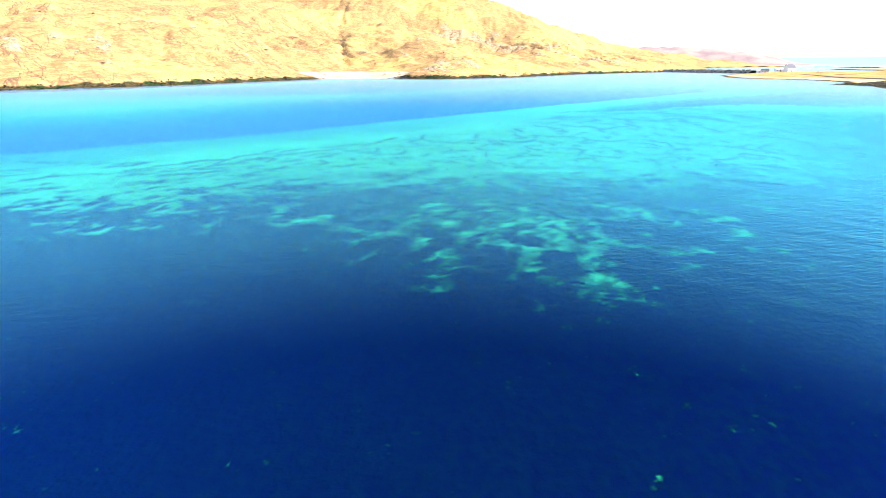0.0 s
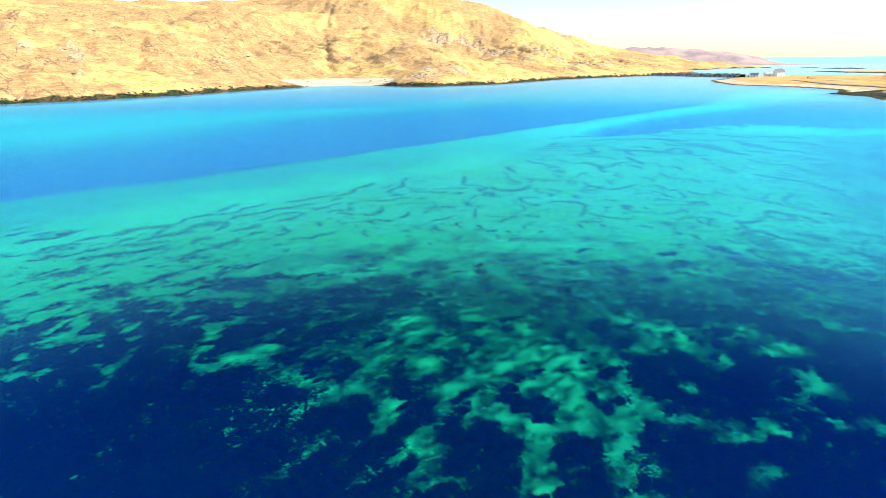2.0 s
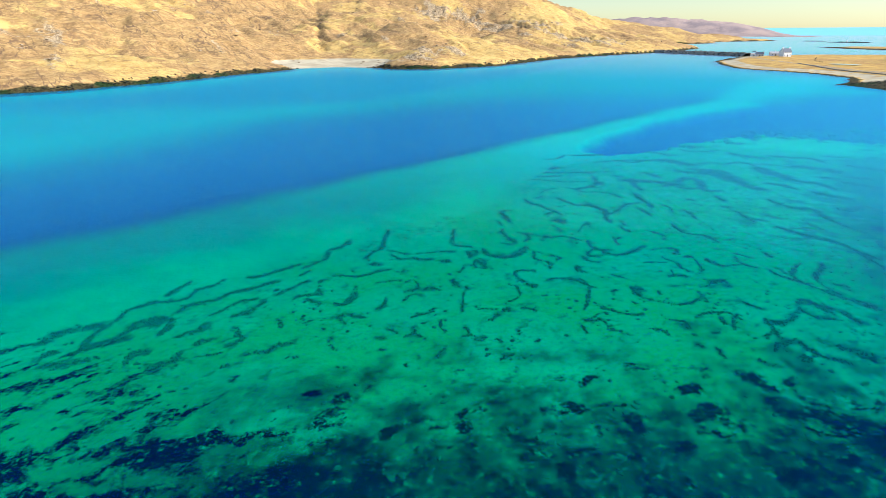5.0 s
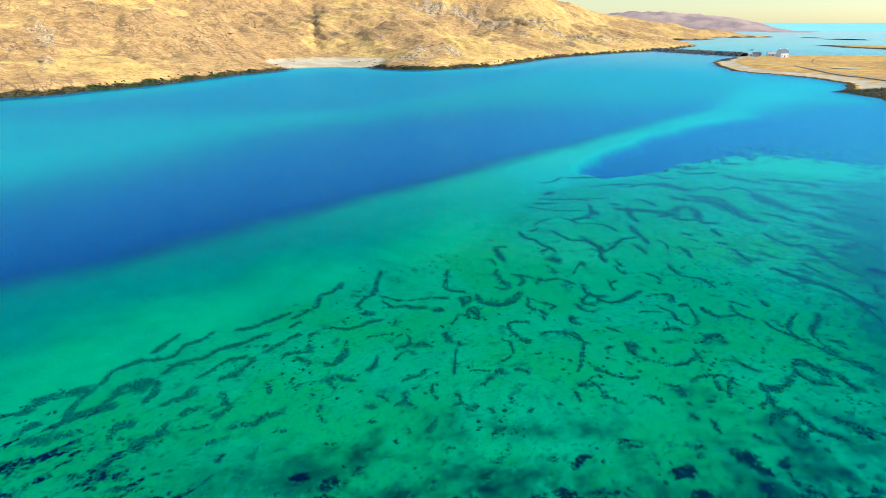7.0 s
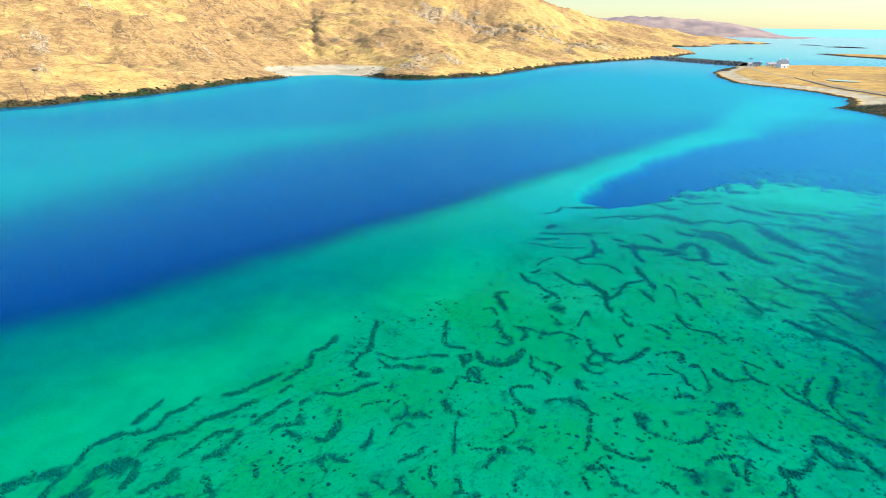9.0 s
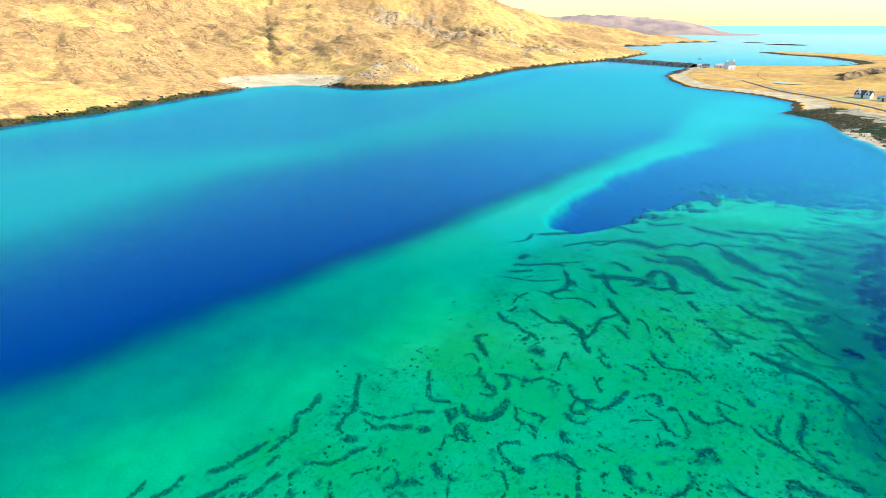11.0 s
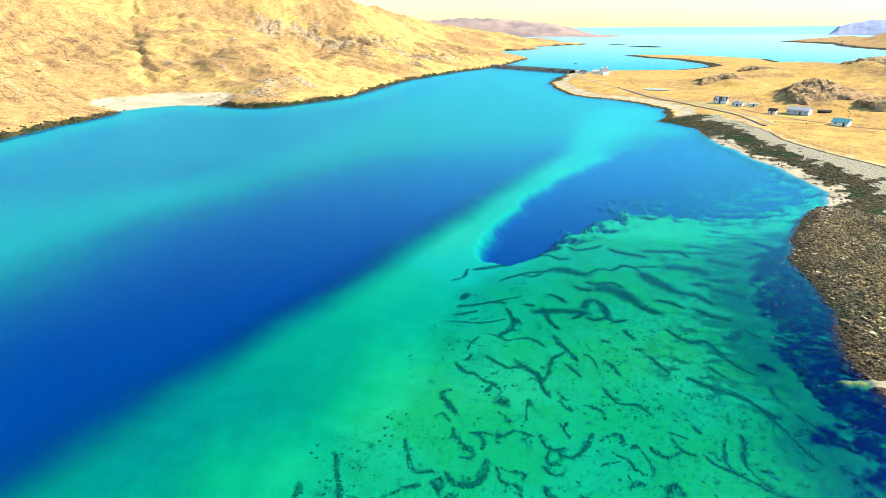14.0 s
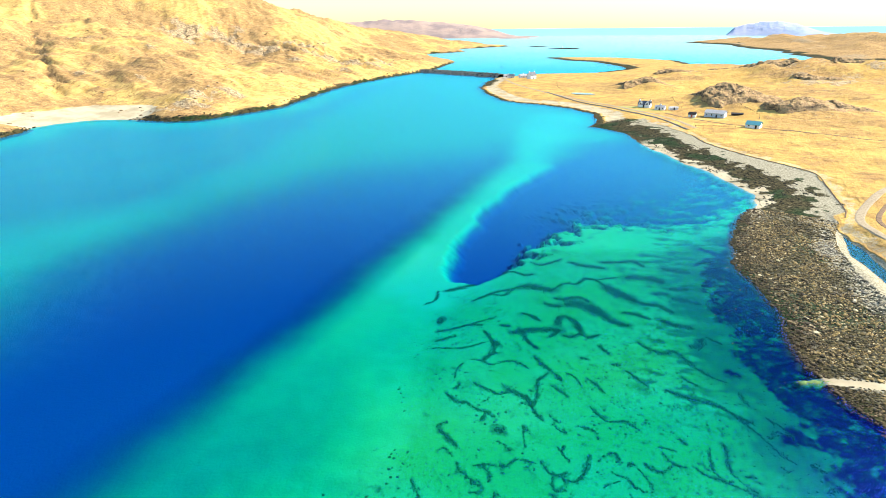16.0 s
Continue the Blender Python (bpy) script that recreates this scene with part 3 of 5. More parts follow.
rope(15.8, 101.7, -18, 0.7, (2.3, 0), (2.6, -17), (2.4, 46), (1.3, -43), (1.9, -19))
rope(25.6, 98.0, -95, 0.8, (1.9, 0), (1.2, 25), (1.2, 33), (0.9, 39))
rope(25.6, 94.6, -136, 0.6, (1.8, 0), (1.2, 47), (1.2, 75), (1.3, 57), (1.2, 35))
rope(26.6, 93.6, -51, 0.8, (1.5, 0), (1.3, 52), (2.1, 30), (1.9, 3), (1.4, 18))
rope(23.4, 91.9, -84, 0.7, (0.9, 0), (1.0, 31), (1.0, 26))
rope(33.6, 94.0, 19, 0.7, (1.8, 0), (1.8, -22), (1.6, -90))
rope(34.1, 91.7, -74, 0.6, (1.1, 0), (1.2, 25), (1.0, -25))
rope(36.9, 91.3, 17, 0.9, (1.1, 0), (0.8, -96))
rope(35.3, 89.4, -95, 0.7, (1.6, 0), (1.3, 28), (1.3, 39))
rope(38.1, 90.4, -98, 0.5, (2.3, 0), (2.1, -10))
rope(39.6, 90.6, -81, 0.8, (1.6, 0))
rope(30.9, 89.7, 5, 0.4, (1.3, 0), (2.0, -10))
rope(10.2, 94.9, -96, 0.7, (1.7, 0), (1.4, 55), (1.5, 18), (1.7, 37), (1.8, 34), (1.8, 7), (0.9, 37))
rope(17.1, 94.1, -102, 0.7, (2.2, 0), (1.3, 36), (1.5, 32), (2.0, -65))
rope(17.4, 93.8, -45, 0.5, (1.7, 0), (1.9, 15), (1.2, -99))
rope(21.9, 88.8, -106, 0.9, (1.3, 0), (1.2, 59))
rope(25.2, 86.1, -42, 0.6, (1.2, 0), (1.4, 4))
rope(33.5, 87.1, -102, 0.3, (1.5, 0), (1.3, -41))
rope(33.9, 85.7, -48, 1.0, (1.1, 0))
rope(9.1, 91.8, -56, 0.5, (1.5, 0), (1.6, -48), (1.0, -44), (1.6, -109), (1.5, -35))
rope(9.4, 88.3, -7, 0.4, (1.4, 0))
rope(16.0, 87.2, 169, 0.5, (1.6, 0), (0.9, 29), (0.9, 55), (1.5, 32), (0.9, 17))
rope(17.1, 84.5, 20, 0.5, (1.5, 0), (2.0, -40), (1.5, -30), (1.5, 0))
rope(26.7, 82.0, -40, 1.2, (1.0, 0))
rope(8.0, 93.2, -95, 0.7, (1.7, 0))
rope(56.5, 102.8, -60, 1.2, (2.3, 0), (2.7, -3), (2.4, 22), (2.7, -29), (2.3, -9), (2.4, 9))
rope(61.7, 92.1, -78, 1.5, (1.8, 0), (1.4, 75))
rope(61.6, 90.9, -94, 0.9, (2.3, 0), (1.9, -6), (2.1, -6), (2.0, 13), (2.2, 3))
rope(67.9, 96.5, -121, 0.9, (2.4, 0), (1.8, 21))
rope(66.1, 89.8, -88, 1.0, (1.9, 0), (1.7, 4), (2.5, -37))
rope(61.8, 86.1, 9, 1.1, (3.0, 0), (1.5, -80))
rope(44.3, 92.5, -43, 0.6, (1.3, 0), (1.2, -16))
rope(44.1, 91.3, -105, 0.7, (2.1, 0), (1.3, 33), (1.1, 33))
rope(40.4, 89.8, -92, 0.7, (1.4, 0), (1.2, 78), (1.6, 26))
rope(48.8, 92.9, -92, 0.9, (1.3, 0), (0.9, 5))
rope(51.4, 88.8, -137, 0.7, (2.8, 0), (2.4, 11), (1.3, 28))
rope(54.2, 88.4, -128, 0.8, (2.3, 0), (2.5, -11), (2.4, 24), (2.1, 22), (1.6, 13))
rope(46.0, 86.8, -90, 0.8, (1.4, 0), (1.8, 31), (1.7, 4), (2.5, -11), (2.0, 0), (2.4, 30))
rope(50.8, 76.5, -27, 1.5, (1.2, 0))
rope(35.6, 82.0, 37, 1.0, (2.4, 0), (1.2, -27), (1.9, -114))
rope(44.4, 77.0, 21, 0.8, (1.0, 0), (1.1, -86))
rope(51.1, 82.2, -33, 1.0, (1.0, 0))
rope(57.9, 81.3, -86, 0.9, (1.6, 0))
rope(62.4, 79.6, -83, 1.3, (2.2, 0))
rope(59.0, 75.0, -14, 1.3, (1.7, 0))
rope(-36.1, 71.2, 79, 1.5, (1.5, 0), (1.4, -26), (1.4, -31), (2.1, -17))
rope(-31.6, 74.5, -95, 0.8, (1.6, 0), (1.8, 8), (1.4, 2))
rope(-32.0, 69.2, 41, 1.1, (1.7, 0), (1.6, 6), (1.6, -27))
rope(-28.9, 72.5, 76, 0.9, (1.2, 0), (0.8, -6))
rope(-30.8, 67.7, 25, 1.0, (1.4, 0), (0.6, 5))
rope(-34.4, 68.7, 50, 1.1, (1.3, 0))
rope(-33.3, 67.1, 9, 1.2, (1.7, 0))
rope(-31.0, 75.7, 91, 0.8, (2.6, 0), (1.0, -54), (1.7, 9), (2.1, -47), (1.7, 36), (2.1, 46), (1.8, -45), (1.8, 33))
rope(-28.2, 81.6, 82, 0.9, (1.6, 0), (2.4, -16))
rope(-28.9, 74.6, 43, 1.1, (1.5, 0), (1.5, -22), (1.2, -31))
rope(-27.7, 75.3, -20, 1.5, (1.8, 0))
rope(-25.2, 76.0, -78, 1.0, (2.1, 0), (1.6, -24))
rope(-25.2, 77.3, 73, 1.0, (1.6, 0), (1.9, -45), (1.4, 4), (1.8, 25), (1.8, -23), (1.8, -10))
rope(-21.4, 76.3, 47, 0.7, (1.2, 0), (2.0, 20), (1.5, -28), (1.2, -30))
rope(-23.1, 71.9, 36, 0.9, (1.5, 0), (1.1, 9), (1.0, 45))
rope(-20.6, 70.4, 64, 0.8, (0.9, 0), (1.0, -52))
rope(-17.6, 73.7, -65, 1.0, (1.7, 0), (0.6, 28))
rope(-17.3, 70.0, 52, 0.7, (1.1, 0), (1.0, 9))
rope(-18.8, 76.2, 25, 0.8, (1.4, 0), (1.3, 42), (1.7, -1))
rope(-20.5, 86.3, 17, 1.0, (1.9, 0), (1.4, 25), (1.8, 0), (1.2, 6), (1.2, 0))
rope(-17.8, 84.0, 40, 1.1, (1.7, 0))
rope(-15.4, 81.3, 57, 0.7, (1.2, 0), (1.4, -11))
rope(-13.3, 84.2, 44, 0.8, (1.1, 0))
rope(-13.9, 86.7, 54, 0.8, (1.8, 0))
rope(-12.8, 80.7, 18, 0.8, (1.5, 0))
rope(-13.7, 75.3, -66, 0.8, (1.8, 0))
rope(-15.2, 68.4, 32, 0.9, (1.2, 0), (1.1, -40), (1.5, 74), (1.5, -53))
rope(-26.2, 68.5, 86, 0.9, (0.8, 0), (1.4, -79))
rope(-25.8, 67.0, 93, 0.8, (0.9, 0), (0.7, 7))
rope(-23.2, 66.6, 41, 1.1, (1.1, 0), (1.1, -15), (1.3, 69))
rope(-19.0, 68.5, 18, 0.5, (1.6, 0))
rope(-16.7, 66.4, 51, 0.5, (0.8, 0))
rope(-11.1, 67.8, 8, 0.4, (1.2, 0))
rope(-10.9, 74.4, 41, 0.5, (1.2, 0))
rope(-11.5, 95.8, 38, 1.1, (1.7, 0), (2.5, 34))
rope(-11.7, 94.7, -87, 0.9, (2.6, 0), (1.8, -44), (2.2, 4))
rope(-3.9, 103.5, -94, 0.9, (4.4, 0), (3.2, 2), (1.6, -39), (2.6, 22))
rope(-4.3, 95.7, -32, 0.7, (2.4, 0), (1.8, 2))
rope(-3.0, 93.7, -53, 0.7, (2.7, 0))
rope(-5.4, 90.1, -13, 1.1, (1.3, 0))
rope(-8.8, 86.6, -13, 0.8, (1.8, 0), (1.7, 32), (2.0, 18), (1.4, -18))
rope(0.1, 92.2, -26, 1.1, (1.7, 0), (1.1, 39))
rope(0.4, 93.6, 10, 0.6, (2.3, 0), (0.8, 10))
rope(3.8, 94.3, -1, 0.8, (2.3, 0))
rope(4.1, 91.0, -15, 1.2, (1.1, 0))
rope(6.2, 103.3, -95, 0.8, (4.4, 0), (2.1, 3), (1.7, 68), (1.2, 22))
rope(7.7, 94.2, -74, 0.9, (1.8, 0), (0.8, 115), (1.5, 39), (0.9, 99))
rope(8.8, 91.3, -70, 0.9, (1.7, 0), (1.2, 10))
rope(10.0, 95.2, -76, 0.8, (1.8, 0), (1.7, 39), (1.8, 35), (2.2, 53), (2.2, 5))
rope(16.0, 87.5, 175, 0.4, (1.9, 0), (1.0, 43), (2.1, 53), (2.0, 31), (1.2, 15))
rope(14.5, 83.1, -30, 1.3, (0.9, 0))
rope(7.3, 90.0, -106, 0.6, (1.6, 0), (1.8, -10))
rope(-4.2, 84.2, 18, 0.5, (1.7, 0), (1.7, 0))
rope(-0.6, 84.1, 55, 0.5, (1.1, 0), (1.1, -94), (1.6, -45), (1.5, -63))
rope(1.8, 82.4, 17, 0.9, (1.0, 0), (1.3, -59))
rope(5.4, 85.1, -81, 1.1, (1.7, 0), (0.6, 20))
rope(6.8, 82.9, -71, 0.6, (0.7, 0))
rope(-6.3, 83.4, -99, 0.5, (1.1, 0))
rope(-11.0, 85.5, -84, 0.7, (3.3, 0), (1.2, -9))
rope(-8.4, 79.0, -14, 1.0, (1.3, 0), (1.6, 78), (1.8, 18))
rope(-11.7, 80.2, -39, 0.8, (2.4, 0))
rope(-6.8, 76.4, -111, 0.6, (1.1, 0), (1.3, 56))
rope(-6.5, 76.4, -36, 0.8, (1.2, 0), (1.2, 27))
rope(-3.4, 77.4, 57, 0.6, (1.4, 0), (1.9, 29))
rope(-0.6, 79.4, 60, 0.5, (1.7, 0))
rope(0.5, 75.5, 30, 0.7, (1.3, 0), (0.9, -20), (1.2, 58))
rope(6.5, 81.3, -96, 0.4, (2.5, 0), (2.3, 3))
rope(7.6, 77.8, -38, 0.7, (1.1, 0), (1.5, 33))
rope(10.5, 76.8, -13, 1.3, (0.9, 0))
rope(10.9, 78.2, 41, 0.4, (1.8, 0), (1.2, 11), (2.3, 38), (1.1, 58))
rope(8.8, 74.3, 52, 0.6, (2.1, 0))
rope(12.6, 77.2, -15, 0.7, (1.2, 0), (0.8, -38))
rope(3.8, 74.8, -98, 0.5, (1.6, 0), (1.2, 40))
rope(-1.9, 73.3, -45, 0.5, (1.7, 0))
rope(0.9, 73.3, -82, 0.6, (1.2, 0), (1.5, 34))
rope(-0.1, 71.4, 35, 0.4, (1.3, 0))
rope(6.1, 73.1, -68, 0.7, (1.3, 0), (1.4, -4))
rope(7.6, 70.3, 63, 0.6, (1.0, 0))
rope(9.2, 70.8, -59, 0.6, (0.9, 0))
rope(11.6, 72.6, -90, 0.4, (1.2, 0))
rope(3.9, 69.1, -110, 0.6, (1.1, 0), (0.8, -12))
rope(-2.3, 69.1, -16, 0.6, (0.5, 0))
rope(-2.8, 71.3, -6, 0.4, (1.0, 0))
rope(-7.3, 70.1, -56, 0.6, (1.3, 0))
rope(-7.3, 71.6, -106, 0.5, (1.1, 0))
rope(0.2, 66.9, -81, 0.4, (0.9, 0))
rope(9.9, 67.7, -132, 0.6, (1.3, 0))
rope(13.1, 70.0, 61, 0.6, (0.8, 0))
rope(21.1, 84.8, -72, 0.6, (1.8, 0), (1.6, -26), (2.7, -11), (2.5, -5))
rope(21.0, 78.3, -55, 0.6, (1.5, 0), (1.6, 8), (1.7, 24), (1.2, 30))
rope(26.6, 82.2, -88, 0.8, (1.7, 0), (1.0, 6))
rope(23.9, 80.9, 39, 0.6, (1.1, 0))
rope(29.4, 81.1, -94, 0.4, (1.3, 0))
rope(27.6, 78.8, -24, 0.6, (1.7, 0), (1.4, -1), (2.1, 39), (1.6, 31))
rope(34.1, 79.9, -99, 0.7, (2.0, 0))
rope(31.3, 74.8, 24, 0.8, (1.6, 0), (1.8, -20))
rope(33.6, 74.4, -100, 0.9, (1.5, 0))
rope(35.6, 74.9, -126, 0.6, (2.5, 0), (1.3, 15))
rope(37.8, 77.9, -59, 1.0, (1.1, 0), (1.0, 10))
rope(27.6, 74.3, -27, 0.6, (1.3, 0), (0.8, 8))
rope(29.4, 73.8, -103, 0.8, (1.8, 0))
rope(31.0, 71.2, -1, 0.5, (0.8, 0), (1.1, 57))
rope(18.9, 74.1, 4, 0.7, (1.8, 0), (1.5, -77), (0.8, 4))
rope(18.4, 73.2, -85, 0.7, (1.6, 0))
rope(25.1, 72.3, -19, 0.6, (1.3, 0), (1.1, -49))
rope(28.7, 69.2, -67, 0.7, (0.8, 0))
rope(30.2, 68.5, -90, 0.6, (1.0, 0), (1.0, -9))
rope(38.2, 74.0, -104, 0.8, (1.7, 0), (1.2, 7), (1.2, -13))
rope(37.7, 71.2, -155, 0.5, (1.7, 0))
rope(38.5, 73.6, -56, 0.9, (0.8, 0), (1.7, 78), (2.6, 18))
rope(43.6, 77.0, 47, 0.8, (1.5, 0), (0.8, -62), (1.0, -59), (1.4, -18), (1.2, 20))
rope(43.3, 76.5, -94, 0.9, (1.5, 0), (1.3, 36), (1.5, 41))
rope(46.3, 76.4, -74, 1.1, (0.9, 0))
rope(35.5, 67.7, 41, 1.0, (1.5, 0), (1.8, -13), (0.9, -58), (1.2, -60), (1.1, 19), (1.3, 32), (1.2, 7))
rope(37.9, 67.0, -115, 1.1, (1.4, 0))
rope(47.4, 75.1, -93, 1.1, (1.3, 0), (1.3, 13))
rope(33.2, 66.4, -68, 0.7, (0.8, 0), (0.7, 20))
rope(42.1, 68.5, -45, 1.0, (1.3, 0), (1.6, 13))
ROPES_OF_WEED, ROPES = ROPES, []
# lanes of bare sand in the near weed bed
rope(-15.2, 41.4, -2, 0.8, (1.9, 0), (1.3, 57), (1.9, -20))
rope(-15.3, 42.1, 91, 0.5, (3.2, 0), (2.0, 19))
rope(-12.9, 35.1, 33, 1.1, (0.9, 0), (1.8, -68), (0.8, -25))
rope(-11.5, 35.3, 88, 1.1, (1.6, 0), (0.6, -63))
rope(-9.7, 35.8, -2, 1.8, (1.6, 0), (0.9, 16), (1.5, 30), (1.6, 0), (1.3, 0))
rope(-9.9, 39.6, 12, 1.3, (1.4, 0), (2.1, -32))
rope(-3.7, 38.4, 76, 1.9, (2.0, 0), (2.2, 0), (2.8, -17), (1.6, -6))
rope(-2.2, 47.2, 40, 2.1, (2.2, 0))
rope(0.4, 41.0, 62, 2.1, (2.5, 0), (1.7, 12))
rope(1.8, 38.3, 48, 1.7, (1.7, 0))
rope(2.3, 35.0, 55, 1.8, (1.9, 0), (1.3, -69))
rope(3.9, 48.5, -78, 1.8, (3.0, 0), (2.9, -42), (3.1, 47), (1.7, 96))
rope(-6.8, 31.6, 51, 1.1, (1.0, 0), (1.1, 0), (0.8, 4))
rope(-7.7, 30.5, 99, 0.4, (1.0, 0))
rope(-3.5, 31.9, 61, 1.0, (1.4, 0), (2.5, 13), (1.2, -12))
rope(-2.5, 35.3, -61, 1.0, (1.1, 0))
rope(-3.3, 30.8, -40, 0.5, (0.6, 0))
rope(-1.2, 31.9, 57, 1.1, (1.0, 0), (1.0, -32), (1.2, 73))
rope(-0.0, 29.6, 33, 0.8, (1.3, 0), (0.6, -53))
rope(-18.3, 30.8, 14, 0.6, (1.4, 0), (1.0, 37), (1.2, -22))
rope(-19.9, 31.6, 55, 0.5, (1.0, 0), (1.0, 0))
rope(-26.0, 45.7, -2, 0.9, (1.2, 0))
rope(5.0, 36.5, 29, 1.3, (1.7, 0), (0.9, 73))
rope(7.2, 46.4, -79, 1.4, (1.8, 0), (2.1, -4))
rope(5.7, 41.5, -2, 1.9, (1.5, 0))
rope(9.4, 41.4, 18, 2.3, (2.2, 0), (1.8, -73), (2.1, -24))
rope(7.3, 38.1, 21, 2.1, (1.6, 0), (2.2, 15))
rope(9.6, 37.5, -19, 2.0, (1.0, 0), (1.5, 53), (1.3, -62), (1.7, -60), (1.2, 61))
rope(9.4, 35.8, -82, 1.9, (1.5, 0), (1.2, 57), (1.7, 87))
rope(10.0, 33.3, -80, 0.9, (1.8, 0), (1.3, -35), (0.7, 36))
rope(8.7, 32.7, -77, 0.4, (0.9, 0))
rope(4.8, 34.9, -43, 1.1, (0.7, 0), (1.2, 19), (0.9, -58), (1.4, -30), (0.9, -5), (1.3, 24))
rope(16.0, 47.1, -46, 2.3, (1.4, 0), (2.0, -16), (1.7, -11))
rope(15.6, 42.8, 27, 1.7, (1.7, 0))
rope(15.9, 40.5, -93, 1.1, (2.0, 0), (0.6, -5))
rope(16.4, 40.9, 11, 0.7, (1.7, 0), (1.9, -12))
rope(21.9, 44.2, 26, 1.2, (1.9, 0))
rope(15.3, 32.5, 23, 0.8, (1.6, 0), (1.0, -11), (0.7, -109))
rope(16.0, 30.7, -1, 0.8, (1.1, 0))
rope(18.8, 34.0, -38, 0.7, (0.8, 0))
rope(23.7, 41.7, 31, 1.8, (1.4, 0))
rope(24.1, 38.3, -111, 1.4, (1.3, 0), (1.5, -47))
rope(22.6, 36.0, -100, 1.0, (1.3, 0), (1.0, 70), (1.4, 19))
rope(22.0, 31.3, -93, 1.3, (1.2, 0))
rope(30.3, 45.7, -34, 1.4, (1.7, 0))
rope(5.8, 31.8, -89, 0.9, (2.6, 0), (0.8, 39), (2.3, -61), (2.0, -12))
rope(3.2, 23.1, 22, 0.5, (1.0, 0), (1.1, -12), (1.0, 15))
rope(10.0, 31.0, -98, 2.1, (3.1, 0), (1.6, 16), (1.9, 137), (0.6, -120))
rope(9.0, 25.8, -83, 1.3, (1.9, 0), (2.3, -37))
rope(7.0, 23.2, -46, 0.4, (0.8, 0))
rope(10.4, 25.8, -52, 1.0, (1.2, 0), (0.8, -8))
rope(12.2, 22.9, -21, 0.6, (0.6, 0))
rope(-0.7, 26.5, 47, 0.9, (1.1, 0), (1.0, -101))
rope(-0.6, 28.7, 32, 0.6, (1.1, 0), (1.4, -7))
rope(-8.1, 30.1, 42, 1.2, (1.4, 0), (2.0, 18), (0.9, -36))
rope(-3.7, 31.3, 78, 1.2, (1.1, 0), (2.1, -13))
rope(-0.4, 33.4, -37, 1.1, (1.3, 0), (1.6, -79))
LANES_OF_SAND, ROPES = ROPES, []
# dense mats in the near weed bed
rope(5.9, 59.5, -2, 0.8, (0.9, 0))
rope(-8.2, 52.4, 14, 2.6, (2.3, 0))
rope(-4.2, 49.4, 38, 2.0, (1.7, 0), (2.2, 13))
rope(0.2, 50.4, -73, 2.8, (2.2, 0))
rope(-18.2, 55.2, -1, 2.3, (3.0, 0))
rope(-11.8, 50.2, 21, 2.4, (1.4, 0))
rope(17.7, 47.4, 18, 2.0, (2.2, 0), (1.4, 2))
rope(13.4, 46.1, 33, 1.9, (0.8, 0))
rope(7.9, 46.0, 16, 1.2, (0.7, 0))
rope(23.9, 61.7, 10, 1.3, (1.4, 0))
rope(15.8, 62.9, 51, 1.1, (1.2, 0))
rope(30.7, 64.0, -28, 1.4, (1.1, 0), (1.3, -71))
rope(29.1, 53.4, 16, 1.3, (1.3, 0))
rope(30.2, 59.3, -40, 1.4, (0.8, 0))
rope(34.1, 58.3, -81, 3.6, (1.6, 0), (1.1, 36), (1.7, 18))
rope(26.9, 46.7, -87, 1.8, (0.9, 0))
rope(-3.3, 62.9, -10, 0.7, (0.6, 0))
rope(-7.7, 62.1, 8, 0.6, (0.6, 0))
rope(18.4, 58.7, -78, 1.0, (1.6, 0))
rope(-0.9, 56.9, 41, 1.1, (1.1, 0))
MATS_OF_WEED = ROPES

CHANNEL_EAST = [(-240, -40), (-110, 55), (-46, 106), (-29, 122), (-6, 142), (10, 155), (32, 178), (64, 208), (94, 238), (136, 276), (215, 400), (240, 620), (330, 800)]
CHANNEL_WEST = [(-260, 20), (-150, 110), (-108, 173), (-90, 205), (-73, 243), (-52, 260), (-26, 290), (12, 340), (57, 425), (180, 640), (280, 780)]
HOLE = [(45, 172), (44, 164), (47, 160), (55, 163), (68, 169), (83, 177), (102, 182), (112, 178), (128, 168), (144, 164), (178, 181), (193, 213),
        (212, 262), (221, 288), (200, 287), (176, 273), (150, 261), (116, 240), (102, 230), (80, 211), (58, 187)]
SHORE_WEED = [(117, 146), (102, 134), (91, 122), (84, 110), (74, 100), (72, 89), (66, 83), (60, 72), (55, 40), (110, 40), (95, 85), (93, 104), (110, 125), (132, 149)]
WEED_FIELD = [(37, 154), (22, 138), (7, 111), (-4, 106), (-11, 96), (-21, 88), (-31, 76), (-40, 66), (-40, 40), (40, 40), (62, 72), (72, 98), (84, 112), (100, 135), (118, 150), (80, 168)]


TONGUE = [(40, 165), (80, 208), (112, 245), (155, 292), (200, 345), (240, 385)]


